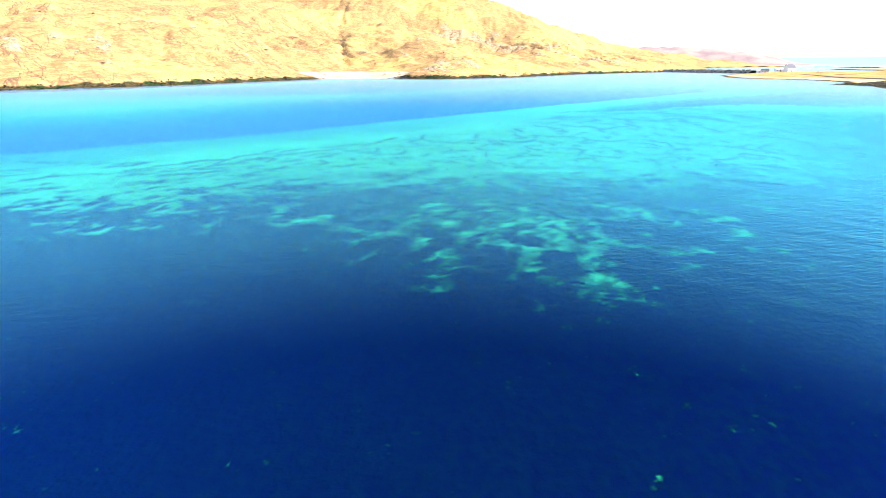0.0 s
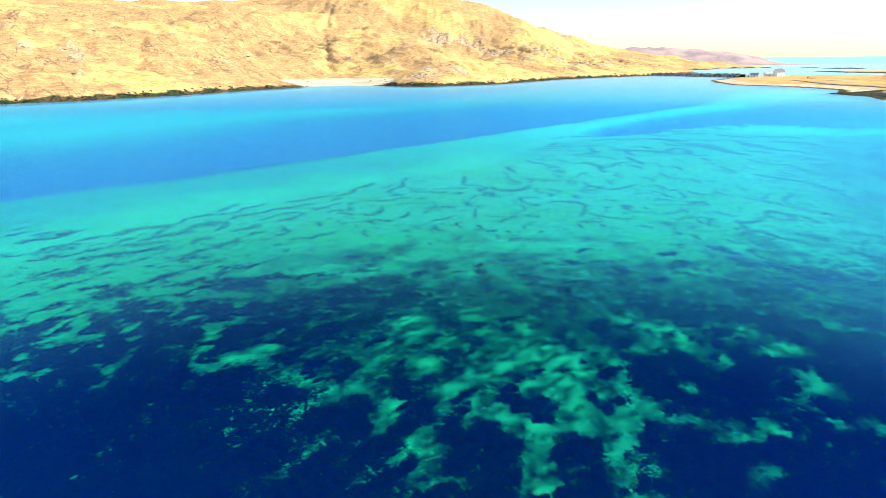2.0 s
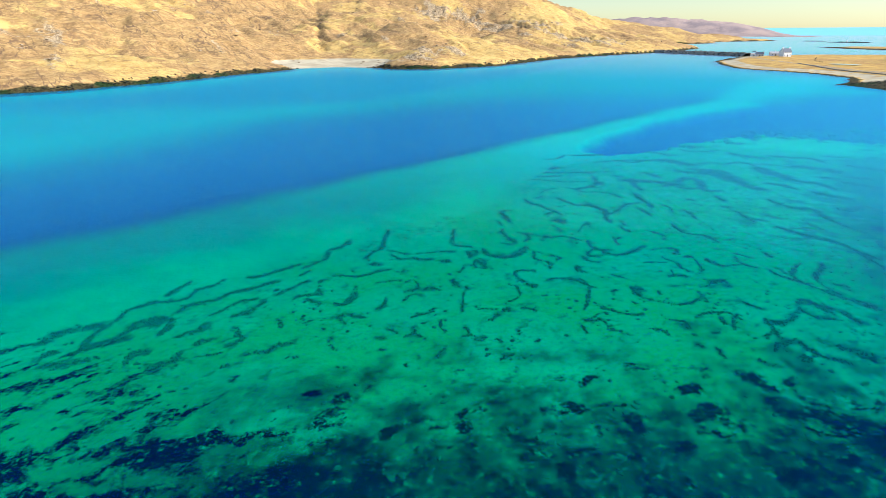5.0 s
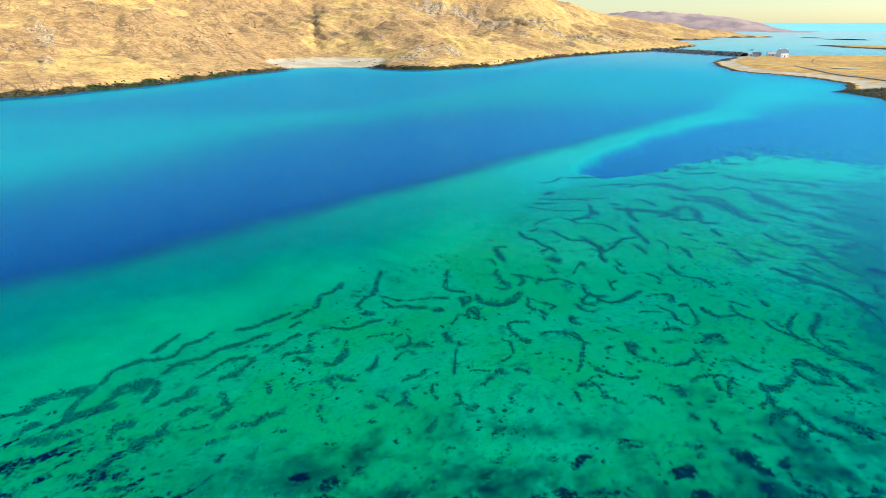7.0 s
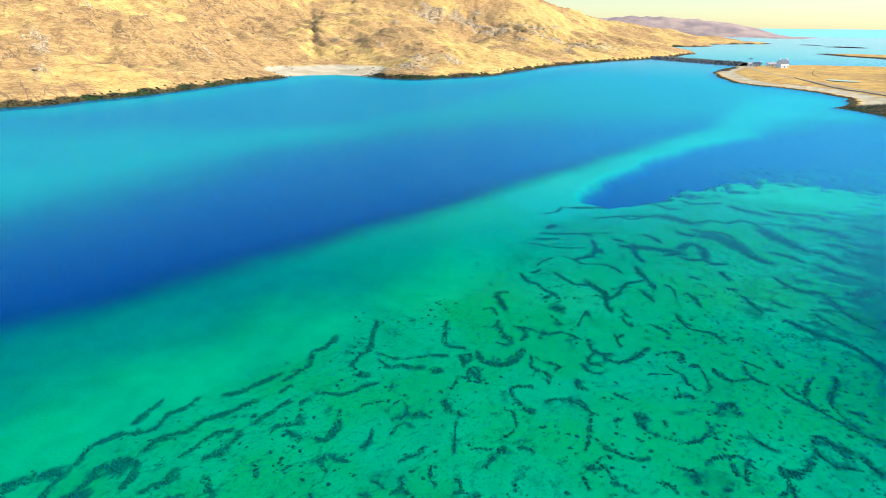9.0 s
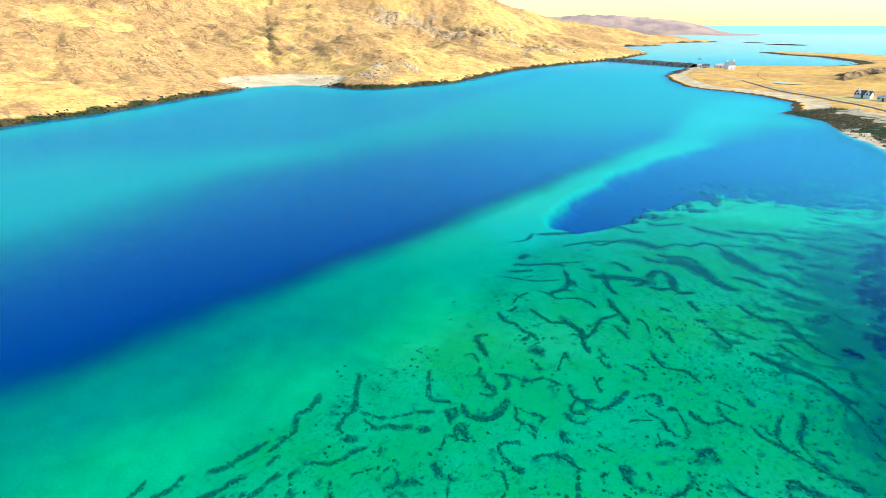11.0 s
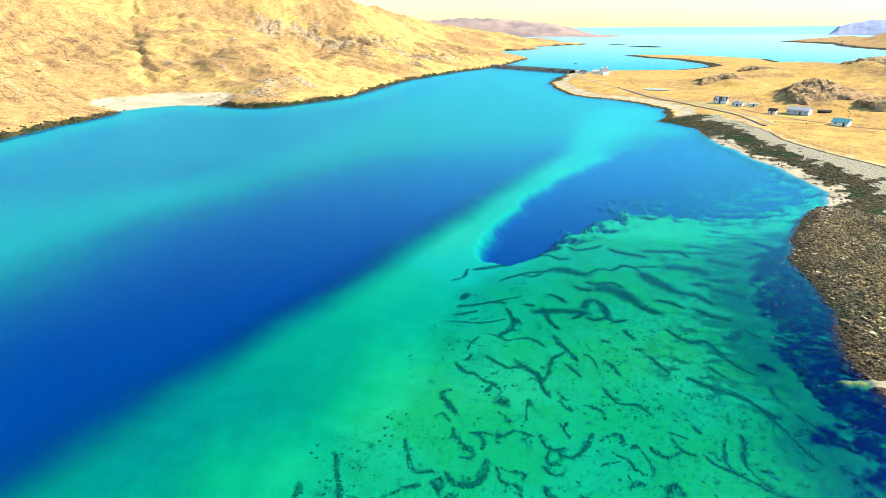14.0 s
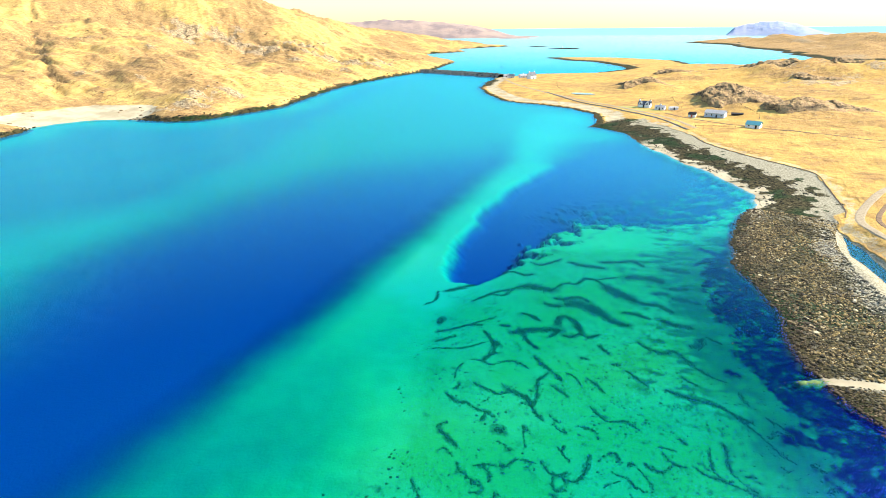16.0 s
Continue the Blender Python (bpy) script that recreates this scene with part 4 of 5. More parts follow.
def bed_height(x, y):
    wob = fbm(x, y, 14, 3, 3)
    east = shore_distance(x, y, CHANNEL_EAST + [(280, 1200), (-900, 1200), (-900, -200)]) + wob * 1.5
    west = shore_distance(x, y, CHANNEL_WEST + [(280, 1200), (-600, 1200), (-600, 60)]) + wob * 5
    coast = shore_distance(x, y, HILL_COAST)
    chan = smooth(-3, 21, east) * (0.12 + 0.88 * smooth(4, -64, west)) * smooth(1100, 900, y)
    hole_d = shore_distance(x, y, HOLE) + wob * 2.2
    blur = smooth(248, 300, y)
    low = smooth(200, 182, y - 0.25 * x + 20) * smooth(52, 80, x)
    hole = smooth(-3.5 - 30 * blur, 2.0 + 8 * blur, hole_d + (0.8 + 9.0 * low) * fbm(0.8 * x - 0.35 * y, 0.5 * x + 1.1 * y, 6.0, 5, 63, 0.7))
    bars = smooth(0.02, 0.30, fbm(0.36 * x - 0.17 * y, 0.42 * x + 0.9 * y, 3.6, 5, 64, 0.7)) * smooth(84, 110, x) * smooth(222, 190, y)
    hole = hole * (1 - 0.52 * bars)
    near = smooth(56, 20, y - 0.10 * np.abs(x))
    z = -0.75 - 0.25 * fbm(x, y, 40, 3, 13) - 3.7 * chan * (1 - 0.5 * smooth(220, 430, y)) - (3.2 - 1.7 * smooth(70, 150, x - 0.9 * (y - 170))) * hole - near * (0.1 + 0.8 * smooth(10, -30, x))
    z -= 1.0 * smooth(-34, -2, east + 6 * wob) * smooth(175, 105, y) * (1 - chan)
    z -= (0.12 + 1.0 * smooth(225, 310, y) * smooth(-8, -40, coast)) * smooth(-30, 20, west)
    tongue = smooth(26 + 0.06 * np.maximum(y - 250, 0), 6, line_distance(x, y, TONGUE) + 6 * wob)
    z = z + (-1.5 - z) * 0.9 * smooth(225, 350, y) * smooth(950, 780, y) * smooth(20, -30, west) * (1 - 0.8 * tongue)
    # weed: the near bed, the shore band, the hole, and wandering ropes on the flat
    n1, n2, n3 = fbm(x, y, 5.5, 4, 23, 0.7), fbm(x, y, 3.2, 3, 29), fbm(x, y, 1.5, 3, 31, 0.7)
    bed = smooth(56, 43, y + 9 * fbm(x, y, 18, 3, 37)) * (0.45 + n1 * 0.8 + n2 * 0.8 + n3 * 1.6) + smooth(45, 37, y + 4 * n1 - 0.12 * x) * 0.95 + 0.9 * smooth(27, 19, y + 3 * n1)
    bed += 0.62 * smooth(2, -14, x + 8 * n1) * smooth(62, 50, y + 7 * n1 - 0.25 * x)
    bed -= 0.5 * np.exp(-((x - 1) / 9) ** 2 - ((y - 40) / 6) ** 2) * (1 + 1.2 * n2 + 1.2 * n3)
    flat = (x > -70) & (x < 150) & (y > 0) & (y < 190)
    xs, ys, n1s, n2s, n3s = x[flat], y[flat], n1[flat], n2[flat], n3[flat]
    bare, cover, mat = np.zeros(xs.shape), np.zeros(xs.shape), np.zeros(xs.shape)
    for out, lines, a, b, coarse, small in ((bare, LANES_OF_SAND, 1.25, 0.05, 1.3, 1.3), (cover, ROPES_OF_WEED, 0.9, 0.25, 0.3, 0.55), (mat, MATS_OF_WEED, 1.0, 0.0, 1.0, 0.8)):
        for width, path in lines:
            px, py = [p[0] for p in path], [p[1] for p in path]
            m = (xs > min(px) - 5) & (xs < max(px) + 5) & (ys > min(py) - 5) & (ys < max(py) + 5)
            out[m] = np.maximum(out[m], smooth(width * a, width * b, line_distance(xs[m], ys[m], path) + min(1.0, 0.35 + width / 2.5) * (n1s[m] * coarse + n2s[m] * small + n3s[m] * 0.9 * small)))
    bed[flat] = np.maximum(bed[flat], 0.85 * mat) - (0.55 + 0.45 * smooth(-24, -12, xs)) * bare * (1.1 + 0.7 * n1s + 0.9 * n2s + 1.7 * n3s)
    band = smooth(-3, 2, shore_distance(x, y, SHORE_WEED) + n1 * 6) * (0.88 + 0.7 * n2 + 0.45 * n3)
    spit = smooth(1.5, 0.3, line_distance(x, y, SPIT) + n2 * 0.8)
    z = z + (0.10 - z) * spit
    band -= spit * 1.5
    ropes = smooth(0.13, 0.02, np.abs(fbm(x, y, 8, 3, 43))) * smooth(-0.10, 0.12, fbm(x, y, 10, 2, 47))
    in_field = smooth(-3, 5, shore_distance(x, y, WEED_FIELD) + wob * 3)
    spots = smooth(0.34, 0.46, fbm(x, y, 2.2, 2, 53)) * 0.7 * in_field
    weed = np.maximum.reduce([bed, band, smooth(0.1, 0.6, n2 + n1 * 0.8) * smooth(80, 58, y + 12 * n1) * 0.8 * in_field, 0.7 * hole])
    turf = np.maximum(0.42 * ropes * in_field, 0.8 * spots)
    turf = np.maximum(turf, 0.7 * smooth(0.05, 0.4, n1 + n2 * 0.7) * smooth(-22, -4, shore_distance(x, y, SHORE_WEED) + 8 * wob))
    turf = np.maximum(turf, 0.75 * smooth(0.05, 0.3, n2 + n1 * 0.5) * smooth(-16, -3, hole_d) * smooth(60, 80, x) * smooth(190, 180, y))
    # streaks of weed drawn out along the shore
    u, v = 0.80 * x - 0.60 * y, 0.60 * x + 0.80 * y
    streaks = smooth(0.05, 0.17, fbm(u / 2.6, v, 3.4, 4, 97, 0.65)) * smooth(-30, -6, shore_distance(x, y, SHORE_WEED) + 10 * wob) * smooth(84, 100, y + 4 * n1)
    turf = np.maximum(turf, 1.15 * streaks)
    u, v = 0.72 * x + 0.70 * y, -0.70 * x + 0.72 * y
    drift = smooth(0.04, 0.22, fbm(u / 2.8, v, 2.6, 4, 99, 0.65)) * smooth(-8, -18, x + 4 * n1) * smooth(46, 54, y) * smooth(76, 66, y + 0.35 * (x + 30) + 3 * n1)
    weed = np.maximum(weed, 0.55 * drift * (1 + n3))
    turf[flat] = np.maximum(turf[flat], cover * 0.7)
    clean = np.clip(0.75 * smooth(-40, 10, west) + 0.6 * tongue + 0.35 * smooth(110, 165, y) * smooth(60, 20, x), 0, 1)
    shoreward = smooth(-14, 0, shore_distance(x, y, SHORE_WEED))
    algae = smooth(72, 48, y + 14 * n1) * smooth(-35, -5, x + 10 * n1) + 0.16 * in_field + 0.5 * shoreward + 0.15 * smooth(-24, -4, shore_distance(x, y, SHORE_WEED))
    algae[flat] *= 1 - bare * np.clip(0.35 + 1.5 * n3s, 0, 0.95)
    flecks = 0.55 * in_field + 0.5 * smooth(20, 70, x) * in_field + shoreward * 0.4
    return z, {"weed": np.clip(weed, 0, 1.9), "algae": np.clip(algae, 0, 1), "turf": np.clip(turf, 0, 1.2), "flecks": np.clip(flecks, 0, 1), "clean": clean, "green": smooth(38, 50, y + 6 * n1) * smooth(-14, 0, x + 8 * n1) * smooth(-2, -16, shore_distance(x, y, SHORE_WEED)) * smooth(0, -8, hole_d)}


tagged(sheet("ground_seabed", steps(-4500, -50, 112, 4500, 0.5, 1.03, 260), steps(-900, 12, 172, 4800, 0.5, 1.03, 260), bed_height, SEABED),
       "pale sand seabed with dark seaweed beds under clear water", "seabed", kind="structure")
bm = bmesh.new()
bmesh.ops.create_circle(bm, cap_ends=True, segments=96, radius=4940)
me = bpy.data.meshes.new("water")
bm.to_mesh(me)
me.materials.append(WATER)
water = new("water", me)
water.visible_shadow = False
tagged(water, "clear rippled turquoise and deep blue sea", "sea", kind="structure")

# ---- things: helpers ----
def part(name, bm, mat, parent=None, label=""):
    me = bpy.data.meshes.new(name)
    bm.to_mesh(me)
    bm.free()
    me.materials.append(mat)
    ob = new(name, me)
    if parent:
        ob.parent = parent
    if label:
        ob["label"] = label
    return ob


def empty(name, m):
    ob = new(name)
    ob.matrix_world = m
    return ob


def box(sx, sy, sz, x=0, y=0, z=0, bevel=0.0):
    """A box that stands on z."""
    bm = bmesh.new()
    bmesh.ops.create_cube(bm, size=1, matrix=Matrix.Translation((x, y, z + sz / 2)) @ Matrix.Diagonal((sx, sy, sz, 1)))
    if bevel:
        bmesh.ops.bevel(bm, geom=bm.edges[:], offset=bevel, segments=1, affect="EDGES")
    return bm


def lump(radius, flat, seed, detail=1, rough=0.35):
    """A stone: an icosphere pushed about by noise."""
    bm = bmesh.new()
    bmesh.ops.create_icosphere(bm, subdivisions=detail, radius=1)
    o = Vector((seed * 3.7, seed * 1.9, seed * 5.3))
    for v in bm.verts:
        f = 1 + rough * noise.fractal(v.co * 1.3 + o, 0.8, 2.0, 4)
        v.co = Vector((v.co.x * radius * f, v.co.y * radius * f, v.co.z * radius * flat * f))
    return bm


def plain(name, color, rough=0.85, other=None, scale=2.0, bump=0.2):
    """A painted or weathered surface with stains at two scales."""
    m = material(name, rough)
    k = Nodes(m)
    other = other or tuple(c * 0.72 for c in color)
    c = k.mix(k.ramp(k.noise(scale, 5, 0.65), 0.4, 0.68), color, other)
    c = k.mix(k.math("MULTIPLY", k.ramp(k.noise(scale * 0.2, 3), 0.45, 0.7), 0.35), c, other)
    k.put(k.bsdf.inputs["Base Color"], c)
    k.put(k.bsdf.inputs["Normal"], k.bump(k.noise(scale * 4, 4), bump, 0.05))
    return m


def stone_material(name, dark, light, accent, by_object, tide=False):
    m = material(name, 0.9)
    k = Nodes(m)
    if by_object:
        n = k.n.new("ShaderNodeObjectInfo")
        r = n.outputs["Random"]
    else:
        r = k.geo.outputs["Random Per Island"]
    c = k.mix(k.ramp(r, 0.12, 0.88), dark, light)
    c = k.mix(k.ramp(r, 0.86, 0.99), c, accent)
    if tide:
        # bleached at the head of the bank, brown weed at its foot
        rise = k.math("ADD", k.height(), k.math("MULTIPLY", k.math("SUBTRACT", k.noise(0.12, 4, 0.6), 0.5), 1.2))
        pale = k.mix(r, (0.14, 0.12, 0.085), (0.42, 0.37, 0.27))
        c = k.mix(k.ramp(rise, 1.5, 2.05), c, pale)
        brown = k.mix(r, (0.010, 0.008, 0.004), (0.10, 0.06, 0.025))
        c = k.mix(k.math("MULTIPLY", k.ramp(rise, 0.15, 0.75, 1.0, 0.0), 0.9), c, brown)
        olive = k.mix(r, (0.010, 0.010, 0.003), (0.09, 0.075, 0.022))
        c = k.mix(k.math("MULTIPLY", k.ramp(k.noise(0.09, 5, 0.65), 0.48, 0.60), 0.75), c, olive)
    c = k.mix(k.math("MULTIPLY", k.ramp(k.noise(2.5, 5, 0.7), 0.42, 0.65), 0.6), c, tuple(v * 0.35 for v in dark))
    k.put(k.bsdf.inputs["Base Color"], c)
    k.put(k.bsdf.inputs["Normal"], k.bump(k.noise(4.0, 4), 0.5, 0.1))
    return m


COBBLE = stone_material("cobble", (0.035, 0.025, 0.011), (0.36, 0.24, 0.088), (0.70, 0.55, 0.30), True, True)
COBBLES = stone_material("cobbles", (0.04, 0.027, 0.010), (0.40, 0.26, 0.085), (0.72, 0.55, 0.28), False, True)
WET_ROCK = stone_material("tide_rock", (0.004, 0.006, 0.003), (0.022, 0.021, 0.010), (0.10, 0.082, 0.05), False)
PALE_ROCK = stone_material("moor_rock", (0.20, 0.13, 0.07), (0.44, 0.31, 0.17), (0.52, 0.40, 0.24), False)
ARMOUR = stone_material("armour_rock", (0.05, 0.05, 0.045), (0.16, 0.15, 0.13), (0.30, 0.28, 0.24), True)


def crag_material():
    m = material("gneiss", 0.9)
    k = Nodes(m)
    n = k.noise(0.22, 7, 0.7, (1, 1, 2.2))
    c = k.mix(k.ramp(n, 0.36, 0.62), (0.070, 0.042, 0.022), (0.36, 0.225, 0.095))
    n = k.n.new("ShaderNodeSeparateXYZ")
    k.l.new(k.geo.outputs["Normal"], n.inputs[0])
    level = k.ramp(n.outputs["Z"], 0.66, 0.86)
    c = k.mix(k.math("MULTIPLY", k.math("MULTIPLY", k.ramp(k.noise(0.1, 5, 0.6), 0.30, 0.46), level), 0.92), c, k.mix(k.ramp(k.noise(0.4, 5, 0.7), 0.4, 0.6), (0.42, 0.25, 0.085), (0.27, 0.15, 0.06)))
    k.put(k.bsdf.inputs["Base Color"], c)
    k.put(k.bsdf.inputs["Normal"], k.bump(k.noise(0.5, 7, 0.7), 1.0, 1.0))
    return m


CRAG = crag_material()
SEAWALL = plain("sea_wall_stone", (0.24, 0.20, 0.145), 0.95, (0.09, 0.075, 0.052), 0.6, 1.0)
WHITEWASH = plain("whitewash", (0.80, 0.79, 0.75), 0.85, (0.60, 0.58, 0.53))
SLATE = plain("slate", (0.07, 0.075, 0.09), 0.6, (0.12, 0.12, 0.125))
SHEET = plain("grey_sheet_roof", (0.40, 0.37, 0.33), 0.5, (0.30, 0.25, 0.21))
TEAL = plain("teal_sheet", (0.10, 0.30, 0.29), 0.5, (0.07, 0.22, 0.23))
CLADDING = plain("pale_blue_cladding", (0.44, 0.49, 0.53), 0.6, (0.34, 0.38, 0.42))
DARKWOOD = plain("dark_boards", (0.035, 0.03, 0.028), 0.8)
REDPAINT = plain("red_paint", (0.42, 0.05, 0.035), 0.6)
TIMBER = plain("weathered_timber", (0.17, 0.13, 0.09), 0.9)
CONCRETE = plain("concrete", (0.40, 0.38, 0.35), 0.9)
GRAVEL = plain("gravel_road", (0.33, 0.245, 0.14), 0.95, (0.24, 0.17, 0.09), 1.2)
DIRT = plain("peat_track", (0.20, 0.115, 0.055), 0.95, (0.11, 0.062, 0.03), 0.8)
TURF = plain("lawn", (0.30, 0.27, 0.06), 0.95, (0.40, 0.29, 0.08), 0.6)
GLASS = bpy.data.materials.new("window_glass")
GLASS.use_nodes = True
GLASS.node_tree.nodes["Principled BSDF"].inputs["Base Color"].default_value = (0.02, 0.025, 0.03, 1)
GLASS.node_tree.nodes["Principled BSDF"].inputs["Roughness"].default_value = 0.08


# ---- buildings ----
def gable_walls(length, depth, wall, ridge):
    """Walls of a gabled block: long side along x."""
    bm = bmesh.new()
    a, b = length / 2, depth / 2
    ring = [(-a, -b), (a, -b), (a, b), (-a, b)]
    lo = [bm.verts.new((x, y, -0.5)) for x, y in ring]
    hi = [bm.verts.new((x, y, wall)) for x, y in ring]
    tip = [bm.verts.new((-a, 0, ridge)), bm.verts.new((a, 0, ridge))]
    for i in range(4):
        j = (i + 1) % 4
        bm.faces.new((lo[i], lo[j], hi[j], hi[i]))
    bm.faces.new((hi[1], hi[2], tip[1]))
    bm.faces.new((hi[3], hi[0], tip[0]))
    bm.faces.new((hi[0], hi[1], tip[1], tip[0]))
    bm.faces.new((hi[2], hi[3], tip[0], tip[1]))
    bm.faces.new(lo[::-1])
    return bm


def gable_roof(length, depth, wall, ridge, thick=0.16, over=0.3):
    bm = bmesh.new()
    a, b = length / 2 + over, depth / 2
    slope = (ridge - wall) / b
    y1, z1 = b + over, wall - slope * over
    for side in (-1, 1):
        low, top = [(x, side * y1, z1 + 0.03) for x in (-a, a)], [(x, 0, ridge + 0.03) for x in (a, -a)]
        vs = [bm.verts.new(p) for p in low + top]
        up = [bm.verts.new((p[0], p[1], p[2] + thick)) for p in low + top]
        bm.faces.new(vs)
        bm.faces.new(up[::-1])
        for i in range(4):
            j = (i + 1) % 4
            bm.faces.new((vs[i], up[i], up[j], vs[j]))
    bmesh.ops.recalc_face_normals(bm, faces=bm.faces[:])
    return bm


def opening(name, parent, w, h, x, y, z, mat, side):
    """A framed window or door on the long wall (side -1 or 1)."""
    frame_ob = part(name, box(w, 0.14, h, x, y + side * 0.05, z), WHITEWASH if name == "window" else TIMBER, parent)
    part("pane" if name == "window" else "door_panel", box(w - 0.2, 0.08, h - 0.2, x, y + side * 0.11, z + 0.1), mat, frame_ob)
    return frame_ob


def house(name, x, y, heading, length, depth, wall, ridge, walls, roof, label, category="house", windows=3, chimneys=2, dormers=0, door=True, door_mat=None):
    z = min(shore_z(x + dx, y + dy) for dx in (-4, 0, 4) for dy in (-4, 0, 4)) + 0.15
    ob = empty(name, pose(x, y, z, 0, 0, heading))
    part("wall", gable_walls(length, depth, wall, ridge), walls, ob)
    part("roof", gable_roof(length, depth, wall, ridge), roof, ob)
    for side in (-1, 1):
        for i in range(windows):
            wx = (i - (windows - 1) / 2) * length / max(windows, 1)
            is_door = door and side == -1 and i == windows // 2
            opening("door" if is_door else "window", ob, 1.0, 2.0 if is_door else 1.1, wx, side * depth / 2, 0.0 if is_door else 0.95, (door_mat or DARKWOOD) if is_door else GLASS, side)
    for i in range(chimneys):
        cx = (i * 2 - 1) * (length / 2 - 0.4) if chimneys > 1 else 0
        chim = part("chimney", box(0.9, 0.7, 1.5, cx, 0, ridge - 0.4), walls, ob)
        part("chimney_pot", box(0.3, 0.3, 0.4, cx, 0, ridge + 1.1), TIMBER, chim)
    for i in range(dormers):
        dx = (i - (dormers - 1) / 2) * length * 0.55
        bm = gable_walls(depth / 2 + 0.3, 2.4, wall + 0.9, wall + 2.3)
        bmesh.ops.transform(bm, matrix=Matrix.Translation((dx, -depth / 4 - 0.1, 0)) @ Matrix.Rotation(radians(90), 4, "Z"), verts=bm.verts)
        dormer = part("dormer", bm, walls, ob)
        bm = gable_roof(depth / 2 + 0.3, 2.4, wall + 0.9, wall + 2.3, 0.14, 0.2)
        bmesh.ops.transform(bm, matrix=Matrix.Translation((dx, -depth / 4 - 0.1, 0)) @ Matrix.Rotation(radians(90), 4, "Z"), verts=bm.verts)
        part("dormer_roof", bm, roof, dormer)
        part("dormer_window", box(0.9, 0.1, 1.1, dx, -depth / 2 - 0.3, wall - 0.1), GLASS, dormer)
    return tagged(ob, label, category)


house("cottage", 312, 373, -62, 9, 5, 2.3, 4.6, WHITEWASH, SLATE, "white rendered cottage with dark slate roof and two gabled dormers", dormers=2)
house("bungalow", 311, 356, -60, 7, 4.5, 2.0, 3.3, WHITEWASH, SHEET, "low white bungalow with a pale roof on the grass", chimneys=1)
house("garden_shed", 303.5, 319.5, -60, 4.5, 3.5, 1.9, 3.2, WHITEWASH, DARKWOOD, "small white shed with dark roof and red door", "shed", windows=1, chimneys=0, door_mat=REDPAINT)
house("barn", 316, 311, -66, 12.5, 7.5, 2.7, 4.4, CLADDING, SHEET, "long pale clad barn with weathered grey sheet roof", "barn", windows=4, chimneys=0)
house("field_shed", 301.5, 271, -68, 8, 6, 2.1, 3.9, WHITEWASH, TEAL, "white shed with teal painted sheet roof in the field", "shed", windows=2, chimneys=0)
house("lean_to", 331, 306, -45, 7, 2.6, 1.1, 1.7, DARKWOOD, DARKWOOD, "low dark boarded shelter in the grass", "shed", windows=0, chimneys=0, door=False)
house("ruined_byre", 318, 350, -30, 6, 4, 1.6, 2.2, WHITEWASH, SHEET, "small pale byre with low roof beside the bungalow", "byre", windows=1, chimneys=0)
house("gable_house", 379, 630, 8, 9, 7, 4.5, 8.0, WHITEWASH, SLATE, "tall white house with dark slate roof on the point", chimneys=2)
house("point_cottage", 374, 669, -25, 8, 5, 2.6, 4.6, WHITEWASH, SLATE, "white cottage with dark roof near the causeway", chimneys=2)
house("point_bungalow", 383, 655, -15, 10, 6, 2.6, 4.4, WHITEWASH, SHEET, "pale low house with grey roof near the causeway", chimneys=1)
house("point_shed", 378, 688, -20, 6, 4.5, 2.4, 3.8, WHITEWASH, SHEET, "small pale shed at the end of the causeway", "shed", windows=1, chimneys=0)
house("roadside_shed", 388, 642, -10, 5, 4, 2.2, 3.4, CLADDING, SLATE, "small grey shed beside the white house", "shed", windows=1, chimneys=0)


# ---- roads, walls and fences laid on the ground ----
def along(pts, step):
    """Even points on a smooth curve through pts, with their headings."""
    out = []
    p = [Vector((*q, 0)) for q in pts]
    p = [p[0] * 2 - p[1]] + p + [p[-1] * 2 - p[-2]]
    for i in range(1, len(p) - 2):
        n = max(2, int((p[i + 1] - p[i]).length / step))
        for j in range(n):
            t = j / n
            out.append(0.5 * ((2 * p[i]) + (p[i + 1] - p[i - 1]) * t + (2 * p[i - 1] - 5 * p[i] + 4 * p[i + 1] - p[i + 2]) * t * t
                              + (3 * p[i] - p[i - 1] - 3 * p[i + 1] + p[i + 2]) * t ** 3))
    out.append(p[-2])
    return [(a, (out[min(i + 1, len(out) - 1)] - out[max(i - 1, 0)]).normalized()) for i, a in enumerate(out)]


def ribbon(pts, width, lift, rise=0.0, step=3.0, wobble=0.15, columns=4):
    """A strip draped over the shore ground; rise: how far its middle stands up."""
    bm, last = bmesh.new(), None
    for i, (p, t) in enumerate(along(pts, step)):
        side = Vector((t.y, -t.x, 0))
        row = []
        for c in range(columns + 1):
            f = c / columns * 2 - 1
            w = width / 2 * (1 + wobble * noise.noise((i * 0.35, f, width)))
            q = p + side * f * w
            up = rise * (1 - f * f) ** 0.5 * (1 + 0.3 * noise.noise((i * 0.7, c, 3.1)))
            row.append(bm.verts.new((q.x, q.y, shore_z(q.x, q.y) + (lift if abs(f) < 0.99 else -0.15) + up)))
        if last:
            for c in range(columns):
                bm.faces.new((last[c], last[c + 1], row[c + 1], row[c]))
        last = row
    bmesh.ops.recalc_face_normals(bm, faces=bm.faces[:])
    return bm


